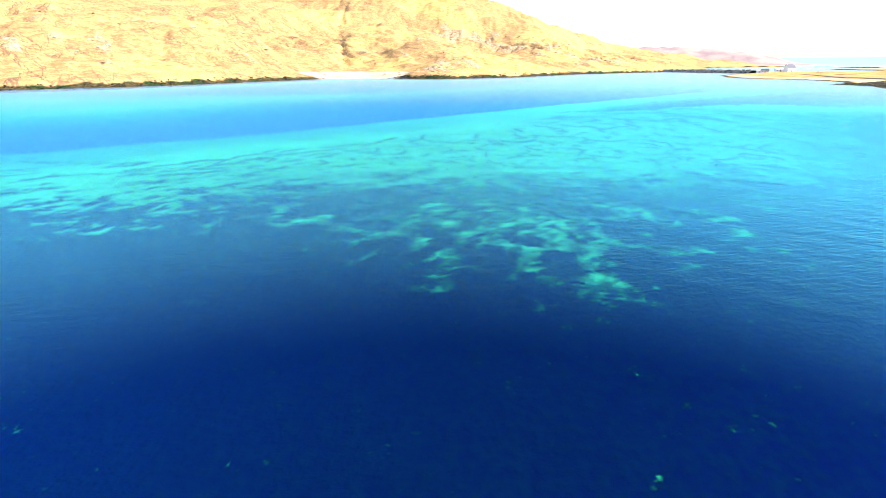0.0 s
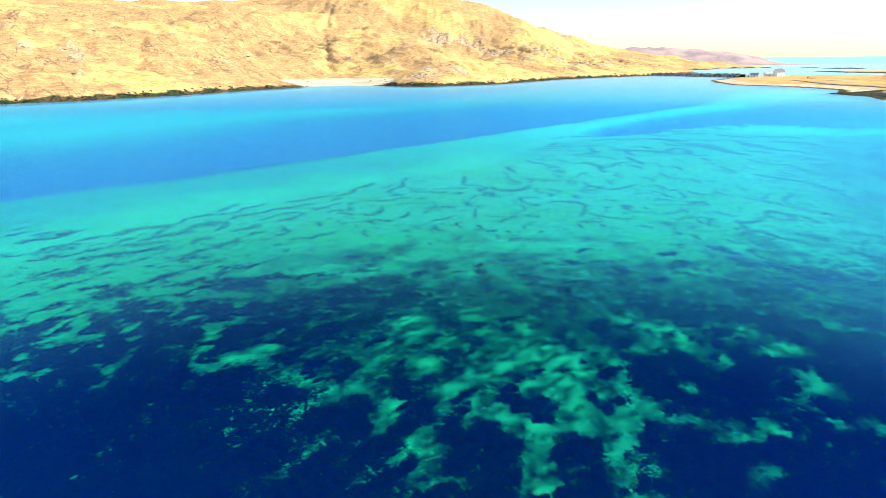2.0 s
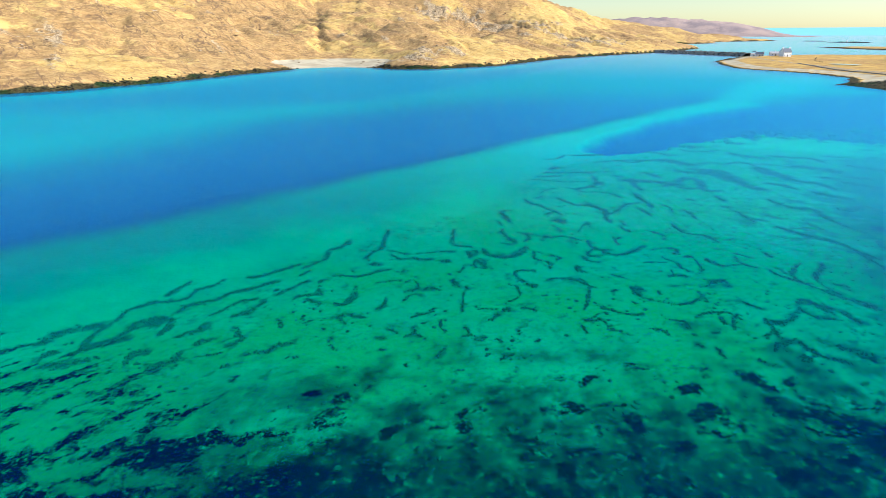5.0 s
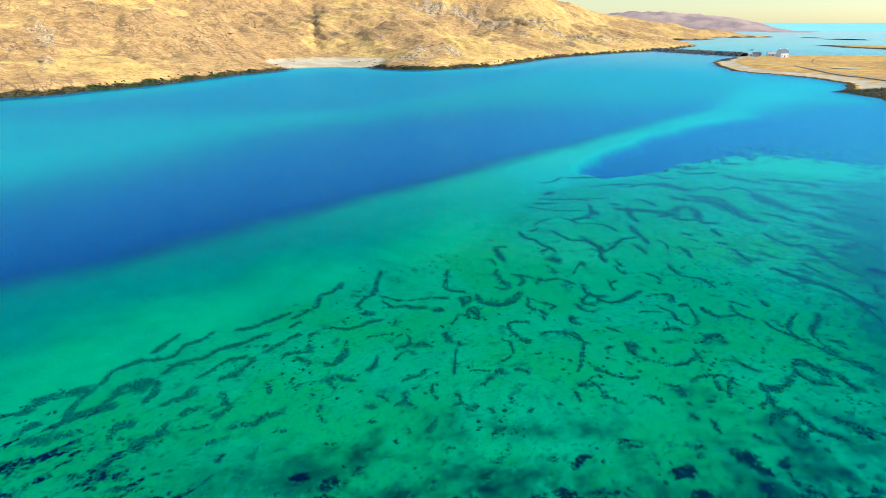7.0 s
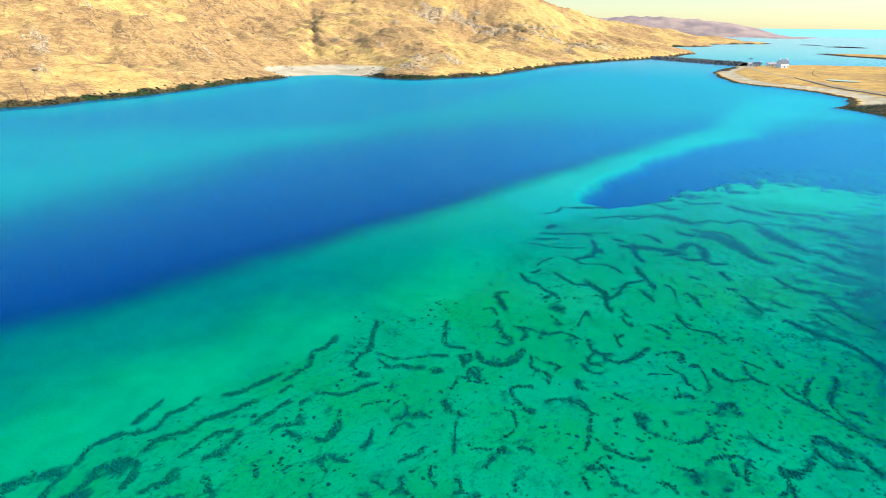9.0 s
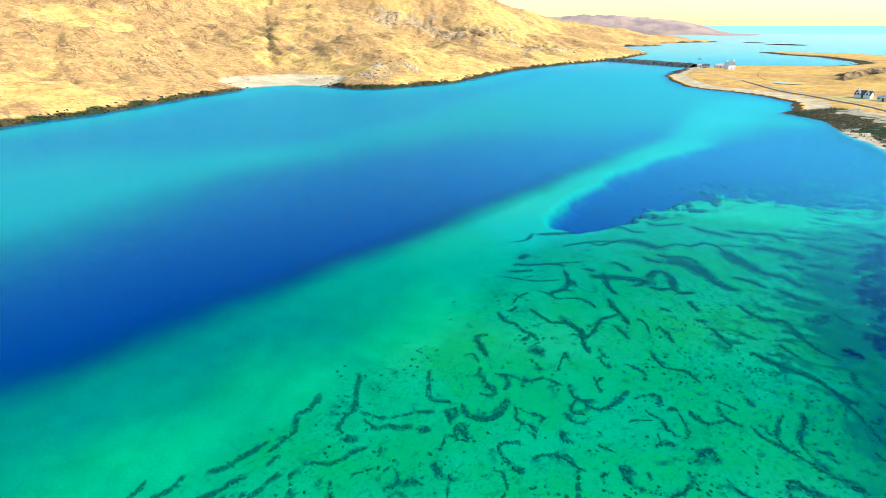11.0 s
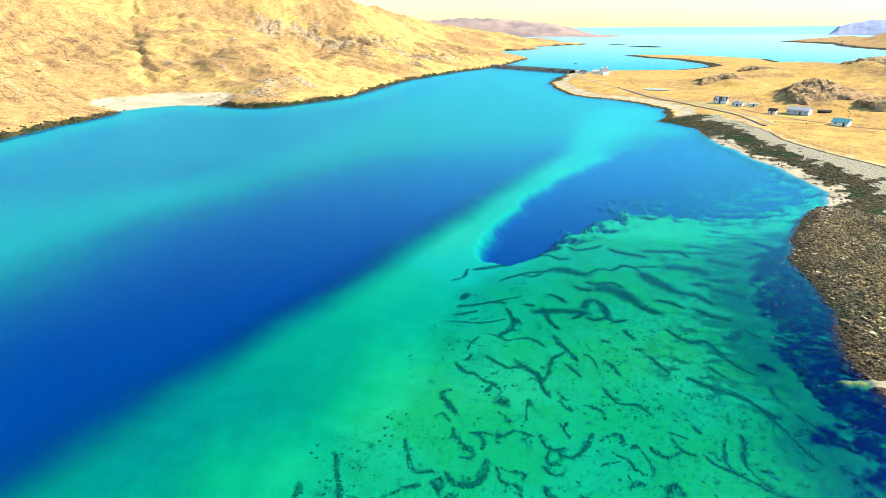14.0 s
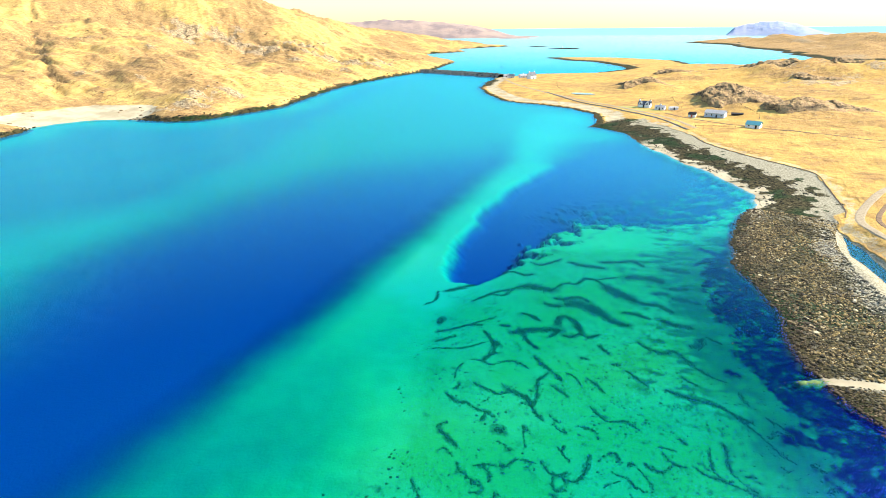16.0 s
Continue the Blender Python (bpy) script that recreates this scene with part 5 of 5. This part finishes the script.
tagged(part("road", ribbon([(262, 162), (223, 155.6), (205, 150.4), (188, 144.3), (177.5, 138.5), (171, 131), (166, 122), (160, 100)], 3.8, 0.14), GRAVEL),
       "pale gravel road bending along the shore", "road", kind="structure")
tagged(part("ditch", ribbon([(262, 156), (224, 150), (207, 145.5), (192, 140.5), (182, 135.5), (176, 129), (171, 120)], 2.2, 0.10), DIRT),
       "dark peaty ditch beside the road", "ditch", kind="structure")
tagged(part("track", ribbon([(302, 343), (297, 311), (303, 271), (309, 252), (316, 233), (325, 210), (345, 160)], 2.6, 0.12), DIRT),
       "dark earth track across the pasture", "track", kind="structure")
tagged(part("shore_road", ribbon([(372, 690), (330, 590), (312, 520), (305, 475), (300, 430), (300, 396), (295, 358), (287, 322), (272, 288)], 4.0, 0.16), GRAVEL),
       "narrow pale road behind the beach", "road", kind="structure")
tagged(part("sea_wall", ribbon([(310, 500), (301, 470), (294, 430), (293, 396), (288, 358), (279, 323), (263, 286)], 2.0, 0.05, 0.45, 2.0, 0.6), SEAWALL),
       "low dark stone sea wall along the beach head", "sea wall", kind="structure")
tagged(part("grass_edge", ribbon(GRASS_EDGE[1:-1], 0.55, 0.03, 0.15, 2.0, 0.5), DIRT),
       "eroded dark turf edge above the shingle", "turf bank", kind="structure")
for lawn_x, lawn_y, lawn_w in ((306, 378, 16), (303, 362, 14), (305, 306, 10)):
    lawn = ribbon([(lawn_x - 8, lawn_y + 8), (lawn_x, lawn_y), (lawn_x + 8, lawn_y - 8)], lawn_w, 0.1, 0, 2.0, 0.5)
    tagged(part("lawn", lawn, TURF), "greener mown grass beside a house", "lawn", kind="structure")


def fence(pts, label):
    ob = empty("fence", pose(pts[0][0], pts[0][1], shore_z(*pts[0])))
    inv = ob.matrix_world.inverted()
    line = along(pts, 6.0)
    for p, t in line:
        bm = box(0.14, 0.14, 1.3, 0, 0, -0.15)
        bmesh.ops.transform(bm, matrix=inv @ Matrix.Translation((p.x, p.y, shore_z(p.x, p.y))), verts=bm.verts)
        part("post", bm, TIMBER, ob)
    for h in (0.5, 0.95):
        bm = bmesh.new()
        last = None
        for p, t in line:
            z = shore_z(p.x, p.y) + h
            row = [bm.verts.new(inv @ Vector((p.x, p.y, z + dz))) for dz in (-0.04, 0.04)]
            if last:
                bm.faces.new((last[0], row[0], row[1], last[1]))
            last = row
        bmesh.ops.solidify(bm, geom=bm.faces[:], thickness=0.05)
        part("rail", bm, TIMBER, ob)
    return tagged(ob, label, "fence", "fences in the pasture")


fence([(355, 388), (325, 349)], "dark post and rail fence behind the cottage")
fence([(357, 328), (341, 298), (325, 285)], "dark post and rail fence behind the barn")
fence([(292, 276), (283, 285), (276, 292)], "short dark fence beside the teal-roofed shed")
fence([(328, 495), (345, 530), (375, 573)], "old dark fence climbing the pasture")


# ---- crags ----
def crag(x, y, rx, ry, h, heading, seed, label):
    """A rock mass with a steep broken face at its near end, running down into the slope behind."""
    a = radians(heading)
    u, v = np.meshgrid(np.linspace(-1.25, 1.25, 110), np.linspace(-1.25, 1.25, 80))
    gx, gy = x + math.cos(a) * u * rx - math.sin(a) * v * ry, y + math.sin(a) * u * rx + math.cos(a) * v * ry
    bend = 0.30 * fbm(gx, gy, rx * 0.8, 3, 200 + seed)
    joints = np.abs(fbm(gx, gy, rx * 0.45, 4, 220 + seed, 0.5))
    ledges = fbm(gx * 0.35, gy * 1.2, rx * 0.28, 4, 240 + seed, 0.5)
    rise = smooth(-1.0, -0.91, u + bend) * smooth(1.0, -0.2, u + bend) * smooth(-0.95, -0.55, v + bend) * smooth(1.0, 0.1, v - bend)
    z = rise ** 0.7 * h * (0.80 + 0.42 * ledges - 0.5 * joints)
    z = np.where(rise > 0.015, z, -0.6)
    ground = shore_height(gx.ravel(), gy.ravel())[0].reshape(gx.shape)
    z0 = shore_z(x, y)
    co = np.stack([gx - x, gy - y, ground + z - 0.25 - z0], -1).reshape(-1, 3)
    n, m = u.shape
    faces = [(r * m + c, r * m + c + 1, (r + 1) * m + c + 1, (r + 1) * m + c) for r in range(n - 1) for c in range(m - 1)
             if max(rise[r, c], rise[r + 1, c + 1], rise[r, c + 1], rise[r + 1, c]) > 0.015]
    me = bpy.data.meshes.new("rock_outcrop")
    me.from_pydata(co.tolist(), [], faces)
    me.materials.append(CRAG)
    ob = new("rock_outcrop", me)
    ob.location = (x, y, z0)
    return tagged(ob, label, "rock", "crags in the pasture")


crag(412, 470, 30, 16, 4.5, -20, 1, "grey rock outcrop with a shaded steep end")
crag(378, 346, 26, 32, 6.5, -32, 2, "large craggy grey outcrop with a dark shaded face")
crag(380, 291, 27, 18, 5.5, -28, 3, "broad grey crag with pale slabs above the pasture")
crag(412, 276, 18, 12, 3.5, -28, 4, "low pale rock slab beside the crag")
crag(600, 470, 30, 12, 4, -38, 5, "brown rocky ridge in the moor grass")
crag(655, 415, 26, 12, 5, -38, 6, "rough dark crag among brown grass")
crag(520, 543, 22, 9, 4, -38, 7, "small dark rock outcrop in the moor grass")
crag(640, 560, 30, 12, 5, -38, 8, "low brown rock ridge near the far shore")
crag(560, 395, 22, 10, 4, -40, 9, "low weathered outcrop in yellow grass")


# ---- the pond ----
bm = bmesh.new()
pond_z = shore_z(328, 468) + 0.35
ring = [bm.verts.new((328 + 6 * math.cos(a) * (1 + 0.15 * math.sin(3 * a)) - 6 * math.sin(a), 468 + 10 * math.sin(a) + 4 * math.cos(a), pond_z)) for a in np.linspace(0, 2 * np.pi, 40, endpoint=False)]
bm.faces.new(ring)
POND = bpy.data.materials.new("pond_water")
POND.use_nodes = True
POND.node_tree.nodes["Principled BSDF"].inputs["Base Color"].default_value = (0.16, 0.22, 0.20, 1)
POND.node_tree.nodes["Principled BSDF"].inputs["Roughness"].default_value = 0.12
tagged(part("pond", bm, POND), "small pale still pool in the pasture", "pond", kind="structure")


# ---- the causeway ----
def causeway():
    a, b = Vector((326, 848, 0)), Vector((379, 700, 0))
    t = (b - a).normalized()
    side = Vector((t.y, -t.x, 0))
    ob = empty("causeway", Matrix.Identity(4))
    bm, last = bmesh.new(), None
    for i in range(41):
        p = a.lerp(b, i / 40)
        row = [bm.verts.new(p + side * o + Vector((0, 0, z + 0.4 * noise.noise((i * 0.8, o, 1))))) for o, z in ((-13, -2), (-5, 3.6), (5, 3.6), (13, -2))]
        if last:
            for c in range(3):
                bm.faces.new((last[c], last[c + 1], row[c + 1], row[c]))
        last = row
    part("embankment", bm, SEAWALL, ob)
    bm, last = bmesh.new(), None
    for i in range(11):
        p = a.lerp(b, i / 10)
        row = [bm.verts.new(p + side * o + Vector((0, 0, 4.1))) for o in (-2.6, 2.6)]
        if last:
            bm.faces.new((last[0], last[1], row[1], row[0]))
        last = row
    bmesh.ops.solidify(bm, geom=bm.faces[:], thickness=0.5)
    part("carriageway", bm, GRAVEL, ob)
    meshes = []
    for i in range(6):
        src = part("boulder", lump(1.3, 0.75, i + 40, 1, 0.5), ARMOUR, ob)
        meshes.append(src.data)
        bpy.data.objects.remove(src)
    for i in range(220):
        f, s = random.random(), random.choice((-1, 1))
        o = random.uniform(4.5, 12)
        q = a.lerp(b, f) + side * s * o
        r = new("boulder", meshes[i % 6])
        r.parent = ob
        r.matrix_world = pose(q.x, q.y, 3.7 - max(0, o - 5) * 0.69, random.uniform(0, 90), random.uniform(0, 90), random.uniform(0, 360)) @ Matrix.Scale(random.uniform(0.6, 1.3), 4)
    for s in (-1, 1):
        for i in range(30):
            q = a.lerp(b, (i + 0.5) / 30) + side * s * 3.4
            part("guard_post", box(0.2, 0.2, 1.1, q.x, q.y, 3.8), CONCRETE, ob)
    return tagged(ob, "dark stone causeway carrying a narrow road across the sound", "causeway")


causeway()


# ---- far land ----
def far_land_material(name, a, b):
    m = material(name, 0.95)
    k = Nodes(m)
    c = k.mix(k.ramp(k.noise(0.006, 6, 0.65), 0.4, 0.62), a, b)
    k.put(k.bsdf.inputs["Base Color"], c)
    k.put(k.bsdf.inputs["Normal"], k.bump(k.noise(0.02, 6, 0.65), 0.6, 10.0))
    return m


def far_range(name, bearings, reach, spread_m, mat, label):
    """A ridge seen across the sea: bearings in degrees with the height of the crest."""
    az, hh = [b[0] for b in bearings], [b[1] for b in bearings]
    bm, rows = bmesh.new(), []
    for i in range(91):
        t = az[0] + (az[-1] - az[0]) * i / 90
        h = float(np.interp(t, az, hh))
        row = []
        for j in range(15):
            f = j / 7 - 1
            r = reach + f * spread_m
            z = h * (1 - abs(f) ** 1.5) * (1 + 0.10 * noise.fractal(Vector((t * 1.1, f * 3, reach)), 0.8, 2, 4)) - 2.0 * abs(f)
            row.append(bm.verts.new((-16 + r * math.sin(radians(t)), 44 + r * math.cos(radians(t)), z)))
        rows.append(row)
    for p, q in zip(rows, rows[1:]):
        for j in range(14):
            bm.faces.new((p[j], q[j], q[j + 1], p[j + 1]))
    bmesh.ops.recalc_face_normals(bm, faces=bm.faces[:])
    for f in bm.faces:
        f.smooth = True
    return tagged(part(name, bm, mat), label, "hills", kind="structure")


FAR_MOOR = far_land_material("far_moor", (0.33, 0.225, 0.165), (0.22, 0.155, 0.13))
# the blue haze of distance is put into the island's colour
FAR_BLUE = far_land_material("far_island_haze", (0.24, 0.28, 0.38), (0.32, 0.32, 0.38))
far_range("backdrop_range", [(10, 90), (14, 100), (17.4, 104), (18.5, 114), (20.6, 120), (22, 112), (23.9, 105), (26, 94), (28.3, 74), (30.2, 46), (31.6, 16), (32.6, 4), (34.5, 1)], 4150, 420, FAR_MOOR, "long low range of brown hills across the sea")
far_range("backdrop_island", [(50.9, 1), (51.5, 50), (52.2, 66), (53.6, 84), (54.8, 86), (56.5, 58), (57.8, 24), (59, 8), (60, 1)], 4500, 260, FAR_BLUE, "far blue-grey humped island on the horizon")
far_range("backdrop_point", [(30.6, 1), (31.2, 7), (32, 8), (33, 6), (34.2, 1)], 3550, 70, FAR_MOOR, "thin low tongue of land far across the water")

# the sea's far edge, where it meets the sky
bm = bmesh.new()
seg = 128
inner = [bm.verts.new((4700 * math.cos(a), 4700 * math.sin(a), -0.2)) for a in np.linspace(0, 2 * np.pi, seg, endpoint=False)]
outer = [bm.verts.new((4930 * math.cos(a), 4930 * math.sin(a), 50.0)) for a in np.linspace(0, 2 * np.pi, seg, endpoint=False)]
for i in range(seg):
    bm.faces.new((inner[i], inner[(i + 1) % seg], outer[(i + 1) % seg], outer[i]))
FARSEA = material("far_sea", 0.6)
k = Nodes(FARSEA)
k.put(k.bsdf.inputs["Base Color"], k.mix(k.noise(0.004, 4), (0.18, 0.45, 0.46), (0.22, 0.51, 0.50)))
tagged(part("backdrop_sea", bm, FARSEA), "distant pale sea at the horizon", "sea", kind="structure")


def skerry(x, y, length, width, h, heading, seed, label):
    bm = bmesh.new()
    bmesh.ops.create_icosphere(bm, subdivisions=4, radius=1)
    for v in bm.verts:
        f = 1 + 0.35 * noise.fractal(v.co * 2.2 + Vector((seed, 0, 0)), 0.8, 2, 5)
        v.co = Vector((v.co.x * length * f, v.co.y * width * f, v.co.z * h * f))
    ob = part("skerry", bm, WET_ROCK)
    ob.matrix_world = pose(x, y, 0, 0, 0, heading)
    return tagged(ob, label, "rock", "rocks in the sound")


skerry(1075, 1490, 46, 10, 2.2, -68, 11, "low dark skerry in the open water")
skerry(483, 874, 3.0, 1.8, 0.8, 20, 12, "small dark rock awash near the causeway")
skerry(1120, 1700, 30, 10, 1.5, -60, 13, "flat dark reef awash in the sound")

mark = empty("beacon", pose(1072, 1500, 2.0))
bm = bmesh.new()
bmesh.ops.create_cone(bm, cap_ends=True, segments=16, radius1=1.6, radius2=1.1, depth=4.0, matrix=Matrix.Translation((0, 0, 1.6)))
tower = part("tower", bm, WHITEWASH, mark)
bm = bmesh.new()
bmesh.ops.create_cone(bm, cap_ends=True, segments=16, radius1=0.8, radius2=0.4, depth=1.2, matrix=Matrix.Translation((0, 0, 4.2)))
part("lantern", bm, CONCRETE, mark)
tagged(mark, "small white beacon tower on a dark skerry", "beacon")

# ---- ropes of seaweed on the bed ----
def seaweed_strand(width, p, bed):
    """A rope of many small ragged tufts, thickest along its middle."""
    pts, head = np.array([q[:] for q, t in p]), np.array([t[:] for q, t in p])
    n = len(p)
    count = int(max(n * 0.25 * max(17.0 * width, 11.0), 14))
    f = np.random.uniform(0, n - 1.001, count)
    i0 = f.astype(int)
    fr = (f - i0)[:, None]
    at = pts[i0] * (1 - fr) + pts[i0 + 1] * fr
    fat = np.array([0.65 + 0.9 * abs(noise.noise((q[0] * 0.6, q[1] * 0.6, 2.0))) for q in at])
    end = np.minimum(1.0, 0.35 + 1.5 * np.minimum(f, n - 1 - f) / max(n * 0.3, 1))
    off = np.clip(np.random.normal(0, 0.27, count), -0.7, 0.7) * width * fat * end
    side = np.stack([head[i0, 1], -head[i0, 0]], 1)
    x, y = at[:, 0] + side[:, 0] * off, at[:, 1] + side[:, 1] * off
    z = bed[i0] + 0.03
    r = np.random.uniform(0.07, 0.21, count) * (0.75 + 0.25 * min(width, 2.0))
    x0, y0, z0 = pts[0, 0], pts[0, 1], float(bed[0])
    a = np.linspace(0, 2 * np.pi, 6, endpoint=False)[None, :] + np.random.uniform(0, 1, (count, 1))
    rr = r[:, None] * np.random.uniform(0.55, 1.35, (count, 6))
    ring = np.stack([x[:, None] + rr * np.cos(a) - x0, y[:, None] + rr * np.sin(a) - y0, np.broadcast_to(z[:, None] - z0 - 0.05, rr.shape)], -1)
    top = np.stack([x - x0, y - y0, z - z0 + r * 0.5], -1)[:, None, :]
    co = np.concatenate([ring, top], 1).reshape(-1, 3)
    base = (np.arange(count) * 7)[:, None, None]
    tri = np.array([[c, (c + 1) % 6, 6] for c in range(6)])[None] + base
    me = bpy.data.meshes.new("seaweed_strand")
    me.from_pydata(co.tolist(), [], tri.reshape(-1, 3).tolist())
    me.materials.append(WEED)
    ob = new("seaweed_strand", me)
    ob.location = (x0, y0, z0)
    return tagged(ob, "green rope of seaweed on pale sand" if width < 1.5 else "broad green mat of seaweed on pale sand", "seaweed", "seaweed on the sand flat")


strand_lines = [(w, along(path, 0.25)) for w, path in ROPES_OF_WEED]
strand_bed = bed_height(np.array([q.x for w, p in strand_lines for q, t in p]), np.array([q.y for w, p in strand_lines for q, t in p]))[0]
strand_at = 0
for strand_width, strand_line in strand_lines:
    seaweed_strand(strand_width, strand_line, strand_bed[strand_at:strand_at + len(strand_line)])
    strand_at += len(strand_line)


# ---- stones ----
def scatter(name, places, material_used, label, detail=0, flat=0.6, rough=0.5, category="stones"):
    """Many stones joined in one mesh: places are (x, y, z, radius)."""
    kinds = []
    for i in range(8):
        bm = lump(1.0, flat, i + 3, max(detail, 1) if detail else 1, rough)
        if detail == 0:
            bm.free()
            bm = bmesh.new()
            bmesh.ops.create_icosphere(bm, subdivisions=1, radius=1)
            o = Vector((i * 3.1, i, i * 2.2))
            for v in bm.verts:
                f = 1 + rough * noise.noise(v.co * 1.5 + o)
                v.co = Vector((v.co.x * f, v.co.y * f, v.co.z * f * flat))
        bm.verts.index_update()
        kinds.append((np.array([v.co[:] for v in bm.verts]), np.array([[v.index for v in f.verts] for f in bm.faces])))
        bm.free()
    verts, faces, base = [], [], 0
    for i, (x, y, z, r) in enumerate(places):
        co, fa = kinds[i % 8]
        a = random.uniform(0, 6.28)
        s = np.array([r * random.uniform(0.8, 1.3), r * random.uniform(0.7, 1.1), r])
        q = co * s
        verts.append(np.stack([q[:, 0] * math.cos(a) - q[:, 1] * math.sin(a) + x, q[:, 0] * math.sin(a) + q[:, 1] * math.cos(a) + y, q[:, 2] + z], 1))
        faces.append(fa + base)
        base += len(co)
    me = bpy.data.meshes.new(name)
    me.from_pydata(np.concatenate(verts).tolist(), [], np.concatenate(faces).tolist())
    me.materials.append(material_used)
    return tagged(new(name, me), label, category, kind="stuff")


def sample(outline, count, height, keep):
    """Random places inside a box where keep(distance to the shore, x, y) holds."""
    x0, x1, y0, y1 = outline
    xs, ys = np.random.uniform(x0, x1, count), np.random.uniform(y0, y1, count)
    z = height(xs, ys)[0]
    ok = keep(xs, ys, z)
    return xs[ok], ys[ok], z[ok]


def on_bar(x, y, z):
    d = shore_distance(x, y, SHORE_COAST)
    return (line_distance(x, y, SPIT) > 1.1) & (d > -2) & (d < 27) & (x + 0.25 * (y - 160) < 168) & (y < 168) & (z > -0.3)


xs, ys, zs = sample((74, 178, 42, 172), 76000, shore_height, on_bar)
near = np.argsort(np.hypot(xs - 100, ys - 105))
rad = np.random.uniform(0.10, 0.27, len(xs)) * np.where(np.random.rand(len(xs)) > 0.94, 2.1, 1.0)
bar_ob = empty("cobble_bank", pose(100, 105, shore_z(100, 105)))
stone_meshes = []
for i in range(7):
    tmp = part("cobble", lump(1.0, 0.62, i + 70, 1, 0.4), COBBLE)
    stone_meshes.append(tmp.data)
    bpy.data.objects.remove(tmp)
for n, i in enumerate(near[:280]):
    st = new("cobble", stone_meshes[n % 7])
    st.parent = bar_ob
    st.location = (xs[i] - 100, ys[i] - 105, zs[i] + rad[i] * 0.25 - bar_ob.location.z)
    st.rotation_euler = (0, 0, random.uniform(0, 6.28))
    st.scale = (rad[i] * 1.3,) * 3
tagged(bar_ob, "bank of brown and tan cobbles above dark weed", "cobble bank")
rest = near[280:34000]
scatter("cobbles", [(xs[i], ys[i], zs[i] + rad[i] * 0.2, rad[i]) for i in rest], COBBLES, "brown and tan cobbles covering the shore bank")


def in_shallows(x, y, z):
    d = shore_distance(x, y, SHORE_COAST)
    return (d < -1) & (d > -16) & (np.random.rand(len(x)) < np.exp(d / 7))


# pale lumps at the surface, added in place of highlights on the ripples
xs, ys, zs = sample((70, 150, 65, 160), 900, bed_height, in_shallows)
scatter("shallow_glints", [(x, y, random.uniform(-0.10, -0.02), random.uniform(0.06, 0.17)) for x, y, z in zip(xs, ys, zs)], PALE_ROCK, "pale stones breaking the surface of the shallows")


def on_beach(x, y, z):
    d = shore_distance(x, y, SHORE_COAST)
    return (d > 2) & (d < 22) & (np.random.rand(len(x)) < 0.5)


xs, ys, zs = sample((170, 290, 165, 345), 14000, shore_height, on_beach)
scatter("weedy_stones", [(x, y, z + 0.05, random.uniform(0.10, 0.45)) for x, y, z in zip(xs, ys, zs)], WET_ROCK, "dark weed-covered stones along the beach")


def on_hill_shore(x, y, z):
    d = shore_distance(x, y, HILL_COAST)
    beach = np.hypot((x + 86) / 1.15, y - 545) < 40
    return (d > -2) & (d < 5.5) & ~beach


xs, ys, zs = sample((-260, 360, 260, 870), 60000, hill_height, on_hill_shore)
xs, ys, zs = xs[:2800], ys[:2800], zs[:2800]
scatter("tide_rocks", [(x, y, z + 0.1, random.uniform(0.3, 0.95)) for x, y, z in zip(xs, ys, zs)], WET_ROCK, "dark boulders and ledges along the tide line", rough=0.7)


def on_hill(x, y, z):
    d = shore_distance(x, y, HILL_COAST)
    return (d > 10) & (np.random.rand(len(x)) < np.clip(hill_height(x, y)[1]["rock"] * 1.6 - 0.25, 0, 1))


xs, ys, zs = sample((-420, 420, 290, 1050), 16000, hill_height, on_hill)
xs, ys, zs = xs[:650], ys[:650], zs[:650]
scatter("moor_rocks", [(x, y, z, random.uniform(0.5, 1.7)) for x, y, z in zip(xs, ys, zs)], PALE_ROCK, "pale and brown rocks strewn over the hillside", rough=0.8, flat=0.5)


def on_flat(x, y, z):
    inner = shore_distance(x, y, WEED_FIELD)
    patchy = smooth(-0.15, 0.35, fbm(x, y, 9, 3, 81)) + 0.7 * smooth(20, 60, x) * smooth(150, 120, y)
    return (inner > -2) & (np.random.rand(len(x)) < patchy * 0.7)


xs, ys, zs = sample((-40, 120, 52, 168), 17000, bed_height, on_flat)
scatter("seaweed_tufts", [(x, y, z + 0.01, random.choice((0.08, 0.11, 0.14, 0.18, 0.27))) for x, y, z in zip(xs, ys, zs)], WEED,
        "small loose tufts of dark green seaweed on sand", flat=0.3, rough=0.9, category="seaweed")
